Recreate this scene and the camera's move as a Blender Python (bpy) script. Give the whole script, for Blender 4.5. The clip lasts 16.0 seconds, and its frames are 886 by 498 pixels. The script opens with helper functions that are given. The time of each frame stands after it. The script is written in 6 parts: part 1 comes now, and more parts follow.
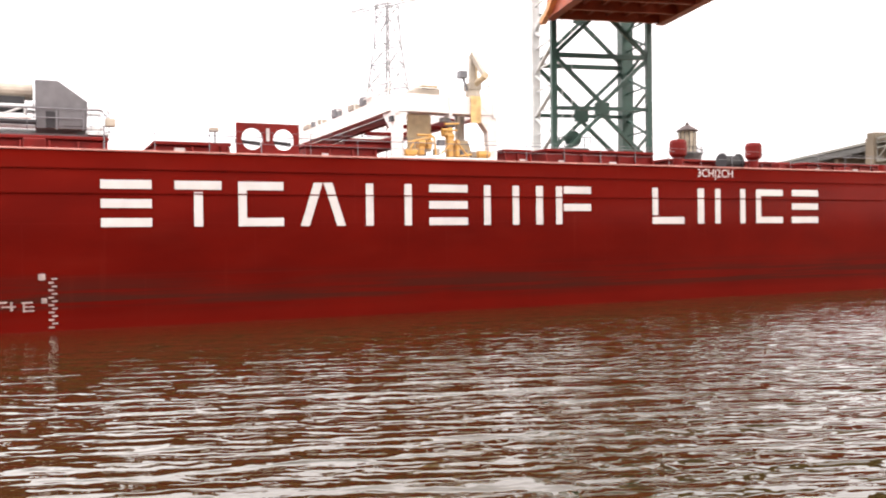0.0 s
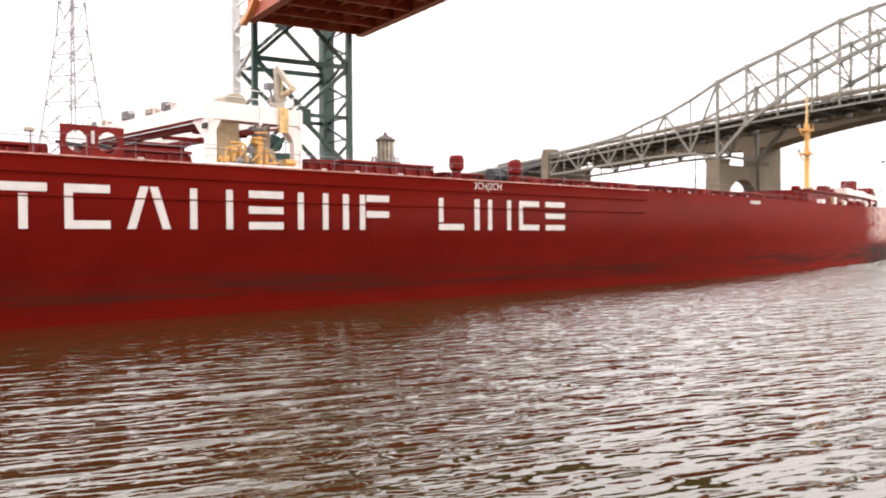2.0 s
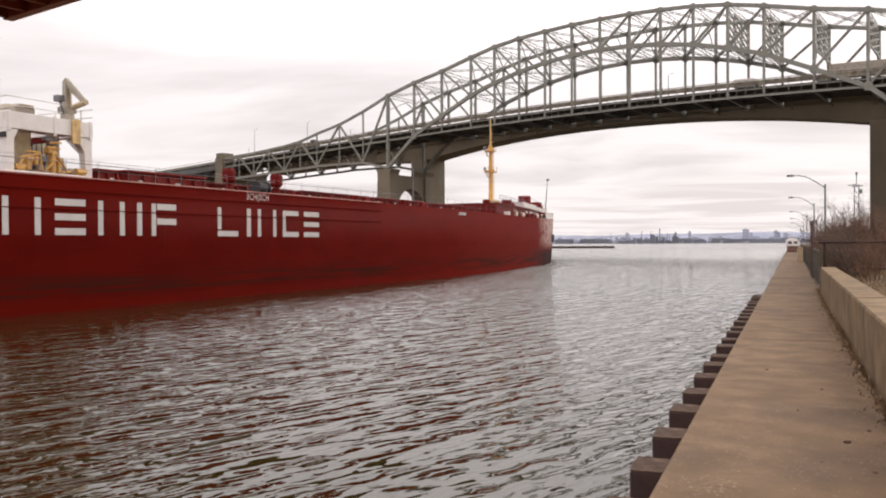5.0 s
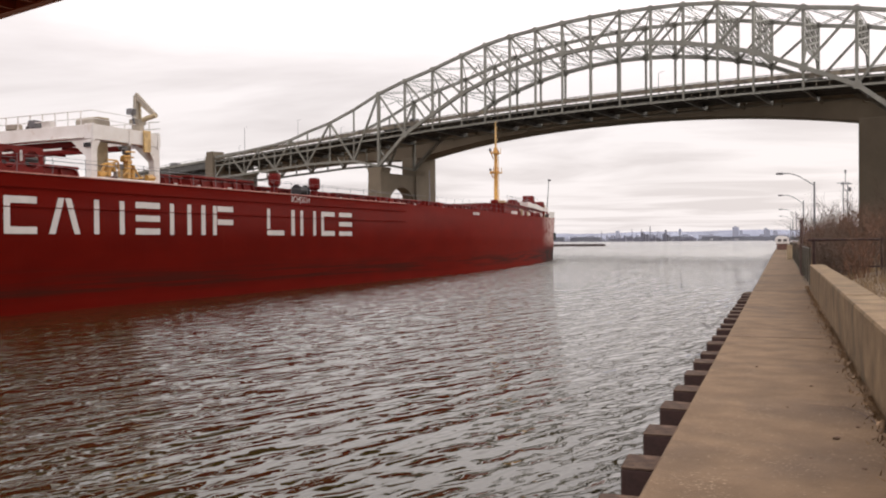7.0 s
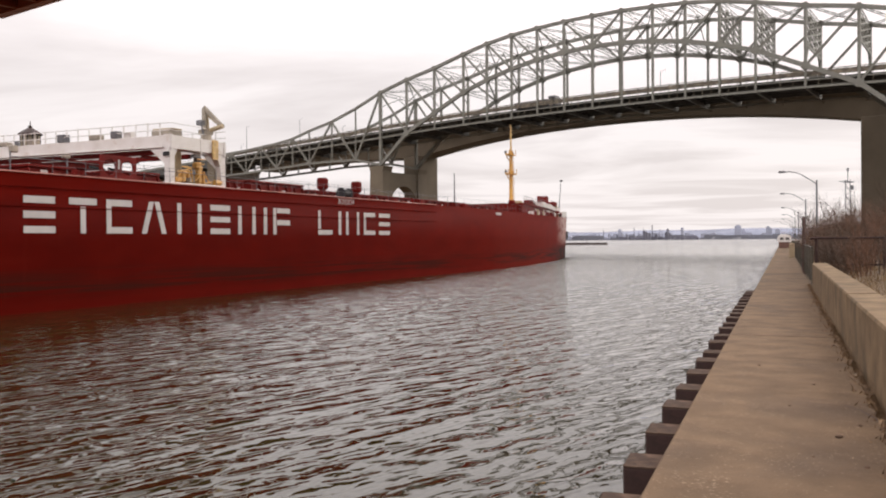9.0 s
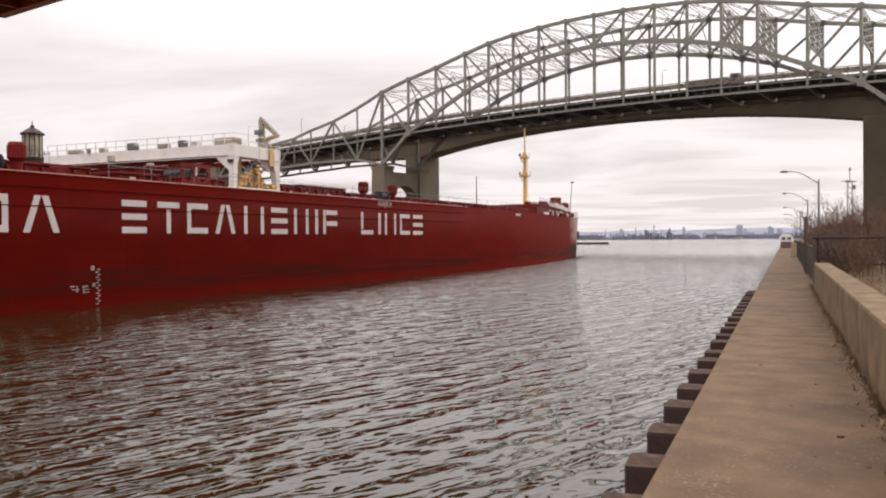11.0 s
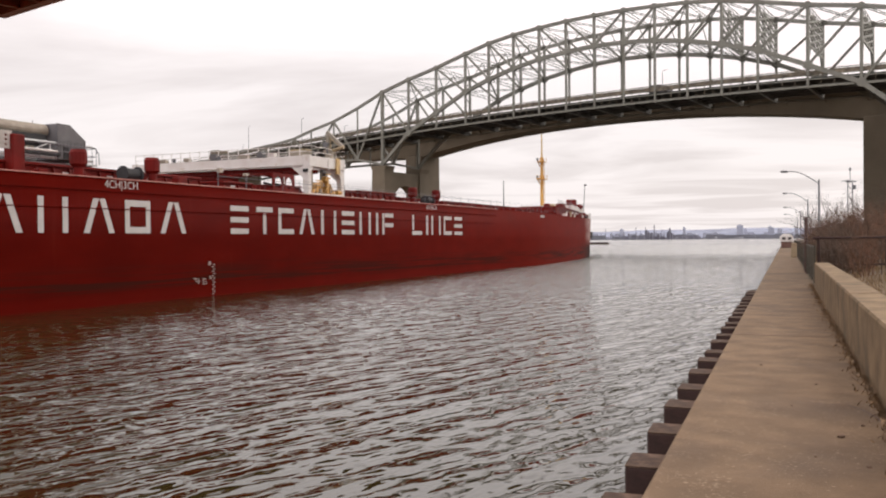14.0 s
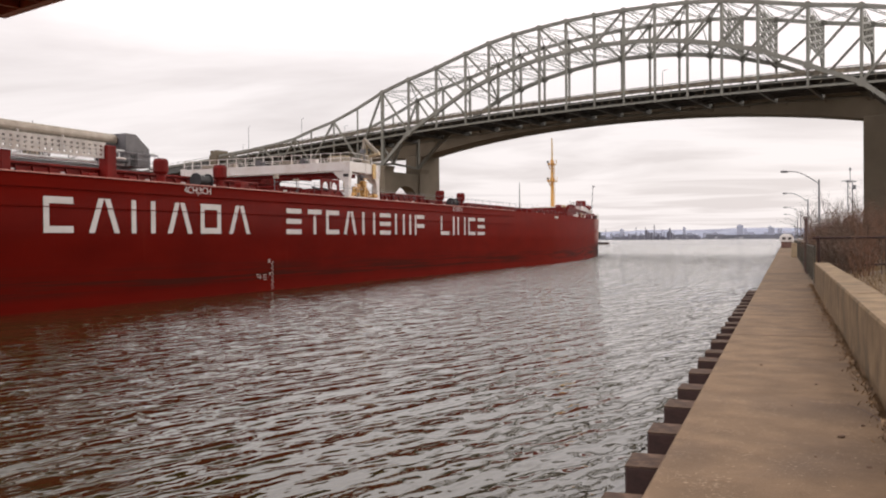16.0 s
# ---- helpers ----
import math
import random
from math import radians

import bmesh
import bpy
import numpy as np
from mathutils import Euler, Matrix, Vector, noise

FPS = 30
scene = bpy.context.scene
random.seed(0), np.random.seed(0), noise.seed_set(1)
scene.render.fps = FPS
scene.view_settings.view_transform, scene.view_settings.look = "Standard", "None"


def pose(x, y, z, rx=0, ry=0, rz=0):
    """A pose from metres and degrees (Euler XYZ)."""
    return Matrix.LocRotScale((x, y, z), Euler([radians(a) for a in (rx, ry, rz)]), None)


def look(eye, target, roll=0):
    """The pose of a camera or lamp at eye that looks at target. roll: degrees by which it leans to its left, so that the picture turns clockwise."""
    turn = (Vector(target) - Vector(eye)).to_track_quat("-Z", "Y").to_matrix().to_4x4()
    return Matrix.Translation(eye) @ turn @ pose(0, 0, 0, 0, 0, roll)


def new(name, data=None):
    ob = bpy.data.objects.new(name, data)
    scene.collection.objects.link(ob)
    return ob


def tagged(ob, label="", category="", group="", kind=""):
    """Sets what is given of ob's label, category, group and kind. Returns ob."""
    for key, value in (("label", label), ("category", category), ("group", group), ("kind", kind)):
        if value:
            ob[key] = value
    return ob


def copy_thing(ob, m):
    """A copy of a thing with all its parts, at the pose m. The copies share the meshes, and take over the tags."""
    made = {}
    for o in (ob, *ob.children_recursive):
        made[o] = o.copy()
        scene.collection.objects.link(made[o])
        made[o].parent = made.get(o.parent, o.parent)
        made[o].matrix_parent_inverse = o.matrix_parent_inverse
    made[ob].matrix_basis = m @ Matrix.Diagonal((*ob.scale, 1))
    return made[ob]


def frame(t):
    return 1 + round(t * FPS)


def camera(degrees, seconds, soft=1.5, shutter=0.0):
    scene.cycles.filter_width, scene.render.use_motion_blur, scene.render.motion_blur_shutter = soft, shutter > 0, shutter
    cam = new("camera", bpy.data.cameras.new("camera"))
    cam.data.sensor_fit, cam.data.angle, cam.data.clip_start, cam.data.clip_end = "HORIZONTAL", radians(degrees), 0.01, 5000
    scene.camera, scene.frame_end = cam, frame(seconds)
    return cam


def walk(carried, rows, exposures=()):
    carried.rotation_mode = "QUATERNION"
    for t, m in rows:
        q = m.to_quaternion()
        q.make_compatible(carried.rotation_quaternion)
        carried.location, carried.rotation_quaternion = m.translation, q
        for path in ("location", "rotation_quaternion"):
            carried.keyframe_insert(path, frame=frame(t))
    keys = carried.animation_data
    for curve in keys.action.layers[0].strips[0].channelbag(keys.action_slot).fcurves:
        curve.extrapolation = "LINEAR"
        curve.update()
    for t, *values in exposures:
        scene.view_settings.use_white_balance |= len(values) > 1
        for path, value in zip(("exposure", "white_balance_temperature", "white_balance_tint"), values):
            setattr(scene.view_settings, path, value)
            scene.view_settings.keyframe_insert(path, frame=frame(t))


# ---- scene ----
# ---- camera: stands on the pier, pans right, then rests ----
cam = camera(53.76, 16.0, soft=2.0, shutter=0.3)
EYE = 3.5
TURNS = [
    (0.0, 89.20, 0.70, 62.15), (0.5, 89.255, 0.615, 57.557), (1.0, 89.302, 0.497, 52.954), (1.5, 89.342, 0.363, 47.947),
    (2.0, 89.361, 0.409, 42.767), (2.5, 89.456, 0.38, 38.238), (3.0, 89.451, 0.321, 32.456), (3.5, 89.506, 0.231, 26.877),
    (4.0, 89.587, 0.246, 24.075), (4.5, 89.641, 0.261, 22.828), (4.7, 89.65, 0.28, 22.33), (5.0, 89.64, 0.30, 21.75),
    (5.5, 89.61, 0.34, 21.30), (6.2, 89.56, 0.39, 21.17), (7.0, 89.523, 0.409, 21.157), (7.5, 89.464, 0.388, 21.163),
    (8.0, 89.457, 0.425, 21.162), (8.5, 89.465, 0.458, 21.216), (9.0, 89.444, 0.47, 21.286), (10.0, 89.43, 0.46, 21.37),
    (11.5, 89.421, 0.454, 21.399), (12.0, 89.425, 0.466, 21.409), (14.0, 89.424, 0.466, 21.409), (16.0, 89.424, 0.466, 21.413)]
EXPOSURES = [(0.0, 1.2), (1.5, 1.1), (2.5, 0.86), (3.5, 0.42), (4.5, 0.1), (7.0, 0.0), (16.0, 0.0)]
walk(cam, [(t, pose(0, 0, EYE, rx, ry, rz)) for t, rx, ry, rz in TURNS], EXPOSURES)


# ---- world and sun: bright overcast ----
def make_world():
    w = bpy.data.worlds.new("overcast_sky")
    scene.world = w
    w.use_nodes = True
    nt = w.node_tree
    nt.nodes.clear()
    out = nt.nodes.new("ShaderNodeOutputWorld")
    bg = nt.nodes.new("ShaderNodeBackground")
    sky = nt.nodes.new("ShaderNodeTexSky")
    sky.sky_type = "NISHITA"
    sky.sun_disc = False
    sky.sun_elevation = radians(28)
    sky.sun_rotation = radians(38)
    sky.dust_density = 3.0
    tc = nt.nodes.new("ShaderNodeTexCoord")
    # a level layer of cloud: it closes up into streaks towards the horizon
    sep = nt.nodes.new("ShaderNodeSeparateXYZ")
    nt.links.new(tc.outputs["Generated"], sep.inputs[0])
    lift = nt.nodes.new("ShaderNodeMath")
    lift.operation = "ADD"
    lift.inputs[1].default_value = 0.035
    nt.links.new(sep.outputs["Z"], lift.inputs[0])
    flat = nt.nodes.new("ShaderNodeVectorMath")
    flat.operation = "DIVIDE"
    nt.links.new(tc.outputs["Generated"], flat.inputs[0])
    nt.links.new(lift.outputs[0], flat.inputs[1])
    mp = nt.nodes.new("ShaderNodeMapping")
    mp.inputs["Scale"].default_value = (0.8, 1.0, 0.0)
    mp.inputs["Location"].default_value = (3.7, 1.3, 0.0)
    cl = nt.nodes.new("ShaderNodeTexNoise")
    cl.inputs["Scale"].default_value = 0.5
    cl.inputs["Detail"].default_value = 8.0
    cl.inputs["Roughness"].default_value = 0.52
    cl.inputs["Distortion"].default_value = 0.6
    rp = nt.nodes.new("ShaderNodeValToRGB")
    rp.color_ramp.elements[0].position = 0.38
    rp.color_ramp.elements[0].color = (8.5, 7.78, 7.7, 1)
    rp.color_ramp.elements[1].position = 0.56
    rp.color_ramp.elements[1].color = (10.6, 9.83, 9.75, 1)
    mx = nt.nodes.new("ShaderNodeMixRGB")
    mx.inputs["Fac"].default_value = 0.93
    nt.links.new(flat.outputs["Vector"], mp.inputs["Vector"])
    nt.links.new(mp.outputs["Vector"], cl.inputs["Vector"])
    nt.links.new(cl.outputs["Fac"], rp.inputs["Fac"])
    nt.links.new(sky.outputs["Color"], mx.inputs["Color1"])
    nt.links.new(rp.outputs["Color"], mx.inputs["Color2"])
    mr = nt.nodes.new("ShaderNodeMapRange")
    mr.interpolation_type = "SMOOTHSTEP"
    for key, val in (("From Min", 0.14), ("From Max", 0.5), ("To Min", 1.0), ("To Max", 2.3)):
        mr.inputs[key].default_value = val
    nt.links.new(sep.outputs["Z"], mr.inputs["Value"])
    # overcast: greyer towards the horizon
    low = nt.nodes.new("ShaderNodeMapRange")
    for key, val in (("From Min", 0.0), ("From Max", 0.2), ("To Min", 0.97), ("To Max", 1.0)):
        low.inputs[key].default_value = val
    nt.links.new(sep.outputs["Z"], low.inputs["Value"])
    both = nt.nodes.new("ShaderNodeMath")
    both.operation = "MULTIPLY"
    nt.links.new(mr.outputs[0], both.inputs[0])
    nt.links.new(low.outputs[0], both.inputs[1])
    vm = nt.nodes.new("ShaderNodeVectorMath")
    vm.operation = "SCALE"
    nt.links.new(mx.outputs["Color"], vm.inputs[0])
    nt.links.new(both.outputs[0], vm.inputs["Scale"])
    nt.links.new(vm.outputs["Vector"], bg.inputs["Color"])
    bg.inputs["Strength"].default_value = 0.1
    nt.links.new(bg.outputs["Background"], out.inputs["Surface"])


make_world()
sun_data = bpy.data.lights.new("sun", "SUN")
sun_data.energy = 1.25
sun_data.angle = radians(40)
sun_data.color = (1.0, 0.92, 0.82)
sun = new("sun", sun_data)
sun.matrix_world = look((62.5, 80.0, 54.0), (0, 0, 0))


# ---- materials ----
def mat(name, base, rough=0.6, metal=0.0, var=0.15, scale=1.5, dark=None, bump=0.0, fine=40.0, stretch=(1, 1, 1), spec=0.5, stain=None, fleck=None, piece=0.0):
    """Surface with a coarse and a fine variation of its colour and a little relief."""
    m = bpy.data.materials.new(name)
    m.use_nodes = True
    nt = m.node_tree
    b = nt.nodes["Principled BSDF"]
    tc = nt.nodes.new("ShaderNodeTexCoord")
    mp = nt.nodes.new("ShaderNodeMapping")
    mp.inputs["Scale"].default_value = stretch
    nt.links.new(tc.outputs["Object"], mp.inputs["Vector"])
    n1 = nt.nodes.new("ShaderNodeTexNoise")
    n1.inputs["Scale"].default_value = scale
    n1.inputs["Detail"].default_value = 6
    n2 = nt.nodes.new("ShaderNodeTexNoise")
    n2.inputs["Scale"].default_value = fine
    n2.inputs["Detail"].default_value = 3
    for n in (n1, n2):
        nt.links.new(mp.outputs["Vector"], n.inputs["Vector"])
    add = nt.nodes.new("ShaderNodeMath")
    add.operation = "MULTIPLY_ADD"
    add.inputs[1].default_value = 0.35
    nt.links.new(n2.outputs["Fac"], add.inputs[0])
    nt.links.new(n1.outputs["Fac"], add.inputs[2])
    rp = nt.nodes.new("ShaderNodeValToRGB")
    rp.color_ramp.elements[0].position = 0.45
    rp.color_ramp.elements[1].position = 0.95
    lo = dark or tuple(c * (1 - 2 * var) for c in base)
    hi = tuple(min(1, c * (1 + var)) for c in base)
    rp.color_ramp.elements[0].color = (*lo, 1)
    rp.color_ramp.elements[1].color = (*hi, 1)
    nt.links.new(add.outputs[0], rp.inputs["Fac"])
    colour = rp.outputs["Color"]
    if stain:
        tint, amount, size, lo_p, hi_p = stain
        n3 = nt.nodes.new("ShaderNodeTexNoise")
        n3.inputs["Scale"].default_value = size
        n3.inputs["Detail"].default_value = 5
        n3.inputs["Distortion"].default_value = 0.8
        nt.links.new(tc.outputs["Object"], n3.inputs["Vector"])
        r3 = nt.nodes.new("ShaderNodeValToRGB")
        r3.color_ramp.elements[0].position = lo_p
        r3.color_ramp.elements[1].position = hi_p
        r3.color_ramp.elements[1].color = (amount, amount, amount, 1)
        nt.links.new(n3.outputs["Fac"], r3.inputs["Fac"])
        mx = nt.nodes.new("ShaderNodeMixRGB")
        mx.inputs["Color2"].default_value = (*tint, 1)
        nt.links.new(r3.outputs["Color"], mx.inputs["Fac"])
        nt.links.new(colour, mx.inputs["Color1"])
        colour = mx.outputs["Color"]
    if fleck:
        tint, size, lo_p = fleck
        mpf = nt.nodes.new("ShaderNodeMapping")
        mpf.inputs["Scale"].default_value = (1.0, 1.7, 1.0)
        nt.links.new(tc.outputs["Object"], mpf.inputs["Vector"])
        n4 = nt.nodes.new("ShaderNodeTexNoise")
        n4.inputs["Scale"].default_value = size
        n4.inputs["Detail"].default_value = 2
        nt.links.new(mpf.outputs["Vector"], n4.inputs["Vector"])
        n5 = nt.nodes.new("ShaderNodeTexNoise")
        n5.inputs["Scale"].default_value = size * 0.06
        n5.inputs["Detail"].default_value = 3
        nt.links.new(tc.outputs["Object"], n5.inputs["Vector"])
        sm = nt.nodes.new("ShaderNodeMath")
        sm.operation = "MULTIPLY_ADD"
        sm.inputs[1].default_value = 0.35
        nt.links.new(n5.outputs["Fac"], sm.inputs[0])
        nt.links.new(n4.outputs["Fac"], sm.inputs[2])
        r4 = nt.nodes.new("ShaderNodeValToRGB")
        r4.color_ramp.elements[0].position = lo_p
        r4.color_ramp.elements[1].position = lo_p + 0.05
        nt.links.new(sm.outputs[0], r4.inputs["Fac"])
        mf = nt.nodes.new("ShaderNodeMixRGB")
        mf.inputs["Color2"].default_value = (*tint, 1)
        nt.links.new(r4.outputs["Color"], mf.inputs["Fac"])
        nt.links.new(colour, mf.inputs["Color1"])
        colour = mf.outputs["Color"]
    if piece:
        info = nt.nodes.new("ShaderNodeObjectInfo")
        tone = nt.nodes.new("ShaderNodeMapRange")
        tone.inputs["To Min"].default_value = 1.0 - piece
        tone.inputs["To Max"].default_value = 1.0 + 0.5 * piece
        nt.links.new(info.outputs["Random"], tone.inputs["Value"])
        each = nt.nodes.new("ShaderNodeVectorMath")
        each.operation = "SCALE"
        nt.links.new(colour, each.inputs[0])
        nt.links.new(tone.outputs[0], each.inputs["Scale"])
        colour = each.outputs["Vector"]
    nt.links.new(colour, b.inputs["Base Color"])
    b.inputs["Roughness"].default_value = rough
    b.inputs["Metallic"].default_value = metal
    b.inputs["Specular IOR Level"].default_value = spec
    if bump:
        bp = nt.nodes.new("ShaderNodeBump")
        bp.inputs["Strength"].default_value = bump
        bp.inputs["Distance"].default_value = 0.02
        nt.links.new(add.outputs[0], bp.inputs["Height"])
        nt.links.new(bp.outputs["Normal"], b.inputs["Normal"])
    return m


def hull_material():
    """Weathered red ship's paint: scrapes near the water, faint plate seams."""
    m = bpy.data.materials.new("hull_red_paint")
    m.use_nodes = True
    nt = m.node_tree
    L = nt.links.new
    b = nt.nodes["Principled BSDF"]
    tc = nt.nodes.new("ShaderNodeTexCoord")
    sx = nt.nodes.new("ShaderNodeSeparateXYZ")
    L(tc.outputs["Object"], sx.inputs[0])

    def noise_of(scale, stretch, detail=6):
        mp = nt.nodes.new("ShaderNodeMapping")
        mp.inputs["Scale"].default_value = stretch
        L(tc.outputs["Object"], mp.inputs["Vector"])
        n = nt.nodes.new("ShaderNodeTexNoise")
        n.inputs["Scale"].default_value = scale
        n.inputs["Detail"].default_value = detail
        L(mp.outputs["Vector"], n.inputs["Vector"])
        return n.outputs["Fac"]

    def ramp(fac, stops):
        r = nt.nodes.new("ShaderNodeValToRGB")
        while len(r.color_ramp.elements) < len(stops):
            r.color_ramp.elements.new(0.5)
        for el, (p, c) in zip(r.color_ramp.elements, stops):
            el.position = p
            el.color = (*c, 1)
        L(fac, r.inputs["Fac"])
        return r.outputs["Color"]

    def mix(fac, a, c, mode="MIX"):
        n = nt.nodes.new("ShaderNodeMixRGB")
        n.blend_type = mode
        for sock, v in ((n.inputs["Fac"], fac), (n.inputs["Color1"], a), (n.inputs["Color2"], c)):
            if isinstance(v, (tuple, float, int)):
                sock.default_value = v if isinstance(v, (float, int)) else (*v, 1)
            else:
                L(v, sock)
        return n.outputs["Color"]

    def math_of(op, a, c):
        n = nt.nodes.new("ShaderNodeMath")
        n.operation = op
        for sock, v in ((n.inputs[0], a), (n.inputs[1], c)):
            if isinstance(v, (float, int)):
                sock.default_value = v
            else:
                L(v, sock)
        return n.outputs[0]

    base = ramp(noise_of(0.25, (1, 1, 2.5)), [(0.3, (0.057, 0.0020, 0.0010)), (0.7, (0.078, 0.0028, 0.0013))])
    worn = ramp(noise_of(1.2, (1, 0.25, 1.0)), [(0.52, (0, 0, 0)), (0.75, (1, 1, 1))])
    col = mix(math_of("MULTIPLY", worn, 0.25), base, (0.085, 0.007, 0.004))
    z = nt.nodes.new("ShaderNodeMapRange")
    z.inputs["From Min"].default_value = 0.0
    z.inputs["From Max"].default_value = 8.0
    L(sx.outputs["Z"], z.inputs["Value"])
    band = ramp(z.outputs[0], [(0.0, (0, 0, 0)), (0.07, (0.1, 0.1, 0.1)), (0.13, (1, 1, 1)), (0.20, (0.75, 0.75, 0.75)), (0.30, (0, 0, 0))])
    streak = ramp(noise_of(0.6, (1, 0.12, 6.0), 9), [(0.46, (0, 0, 0)), (0.56, (1, 1, 1))])
    col = mix(math_of("MULTIPLY", math_of("MULTIPLY", band, streak), 0.82), col, (0.026, 0.009, 0.006))
    low = ramp(z.outputs[0], [(0.055, (1, 1, 1)), (0.085, (0, 0, 0))])
    col = mix(math_of("MULTIPLY", low, 0.25), col, (0.105, 0.005, 0.003))
    seam = nt.nodes.new("ShaderNodeTexBrick")
    seam.inputs["Scale"].default_value = 1.0
    seam.inputs["Brick Width"].default_value = 9.0
    seam.inputs["Row Height"].default_value = 2.1
    seam.inputs["Mortar Size"].default_value = 0.012
    cm = nt.nodes.new("ShaderNodeCombineXYZ")
    L(sx.outputs["Y"], cm.inputs[0])
    L(sx.outputs["Z"], cm.inputs[1])
    L(cm.outputs[0], seam.inputs["Vector"])
    col = mix(math_of("MULTIPLY", seam.outputs["Fac"], 0.25), col, (0.10, 0.012, 0.01))
    rust = ramp(noise_of(0.9, (1, 2.0, 0.12), 5), [(0.66, (0, 0, 0)), (0.76, (1, 1, 1))])
    col = mix(math_of("MULTIPLY", rust, 0.3), col, (0.10, 0.012, 0.007))
    # tar and scrapes at the stem
    def span_of(sock, lo, hi):
        n = nt.nodes.new("ShaderNodeMapRange")
        n.inputs["From Min"].default_value = lo
        n.inputs["From Max"].default_value = hi
        L(sock, n.inputs["Value"])
        return n.outputs[0]
    patch = math_of("MULTIPLY", span_of(sx.outputs["Y"], 74.0, 90.0), span_of(sx.outputs["Z"], 3.1, 1.9))
    ragged = ramp(noise_of(0.8, (1, 0.5, 1.6), 6), [(0.28, (0, 0, 0)), (0.52, (1, 1, 1))])
    col = mix(math_of("MULTIPLY", math_of("MULTIPLY", patch, ragged), 0.9), col, (0.02, 0.016, 0.014))
    prow = math_of("MULTIPLY", span_of(sx.outputs["Y"], 83.0, 94.0), span_of(sx.outputs["Z"], 2.4, 3.6))
    col = mix(math_of("MULTIPLY", math_of("MULTIPLY", prow, ragged), 0.75), col, (0.4, 0.33, 0.3))
    L(col, b.inputs["Base Color"])
    b.inputs["Roughness"].default_value = 0.6
    b.inputs["Specular IOR Level"].default_value = 0.010
    # red sheen added to the paint stands for the brighter light on the bow
    scraped = math_of("MULTIPLY", math_of("MULTIPLY", band, streak), 0.9)
    tarred = math_of("MULTIPLY", math_of("MULTIPLY", patch, ragged), 0.95)
    L(math_of("MULTIPLY", math_of("SUBTRACT", 0.15, math_of("MULTIPLY", scraped, 0.15)), math_of("SUBTRACT", 1.0, tarred)), b.inputs["Sheen Weight"])
    b.inputs["Sheen Roughness"].default_value = 0.5
    b.inputs["Sheen Tint"].default_value = (0.8, 0.09, 0.05, 1)
    b.inputs["Coat Weight"].default_value = 0.05
    b.inputs["Coat IOR"].default_value = 1.18
    b.inputs["Coat Roughness"].default_value = 0.32
    bp = nt.nodes.new("ShaderNodeBump")
    bp.inputs["Strength"].default_value = 0.25
    bp.inputs["Distance"].default_value = 0.03
    L(noise_of(0.35, (1, 1, 1), 3), bp.inputs["Height"])
    L(bp.outputs["Normal"], b.inputs["Normal"])
    return m


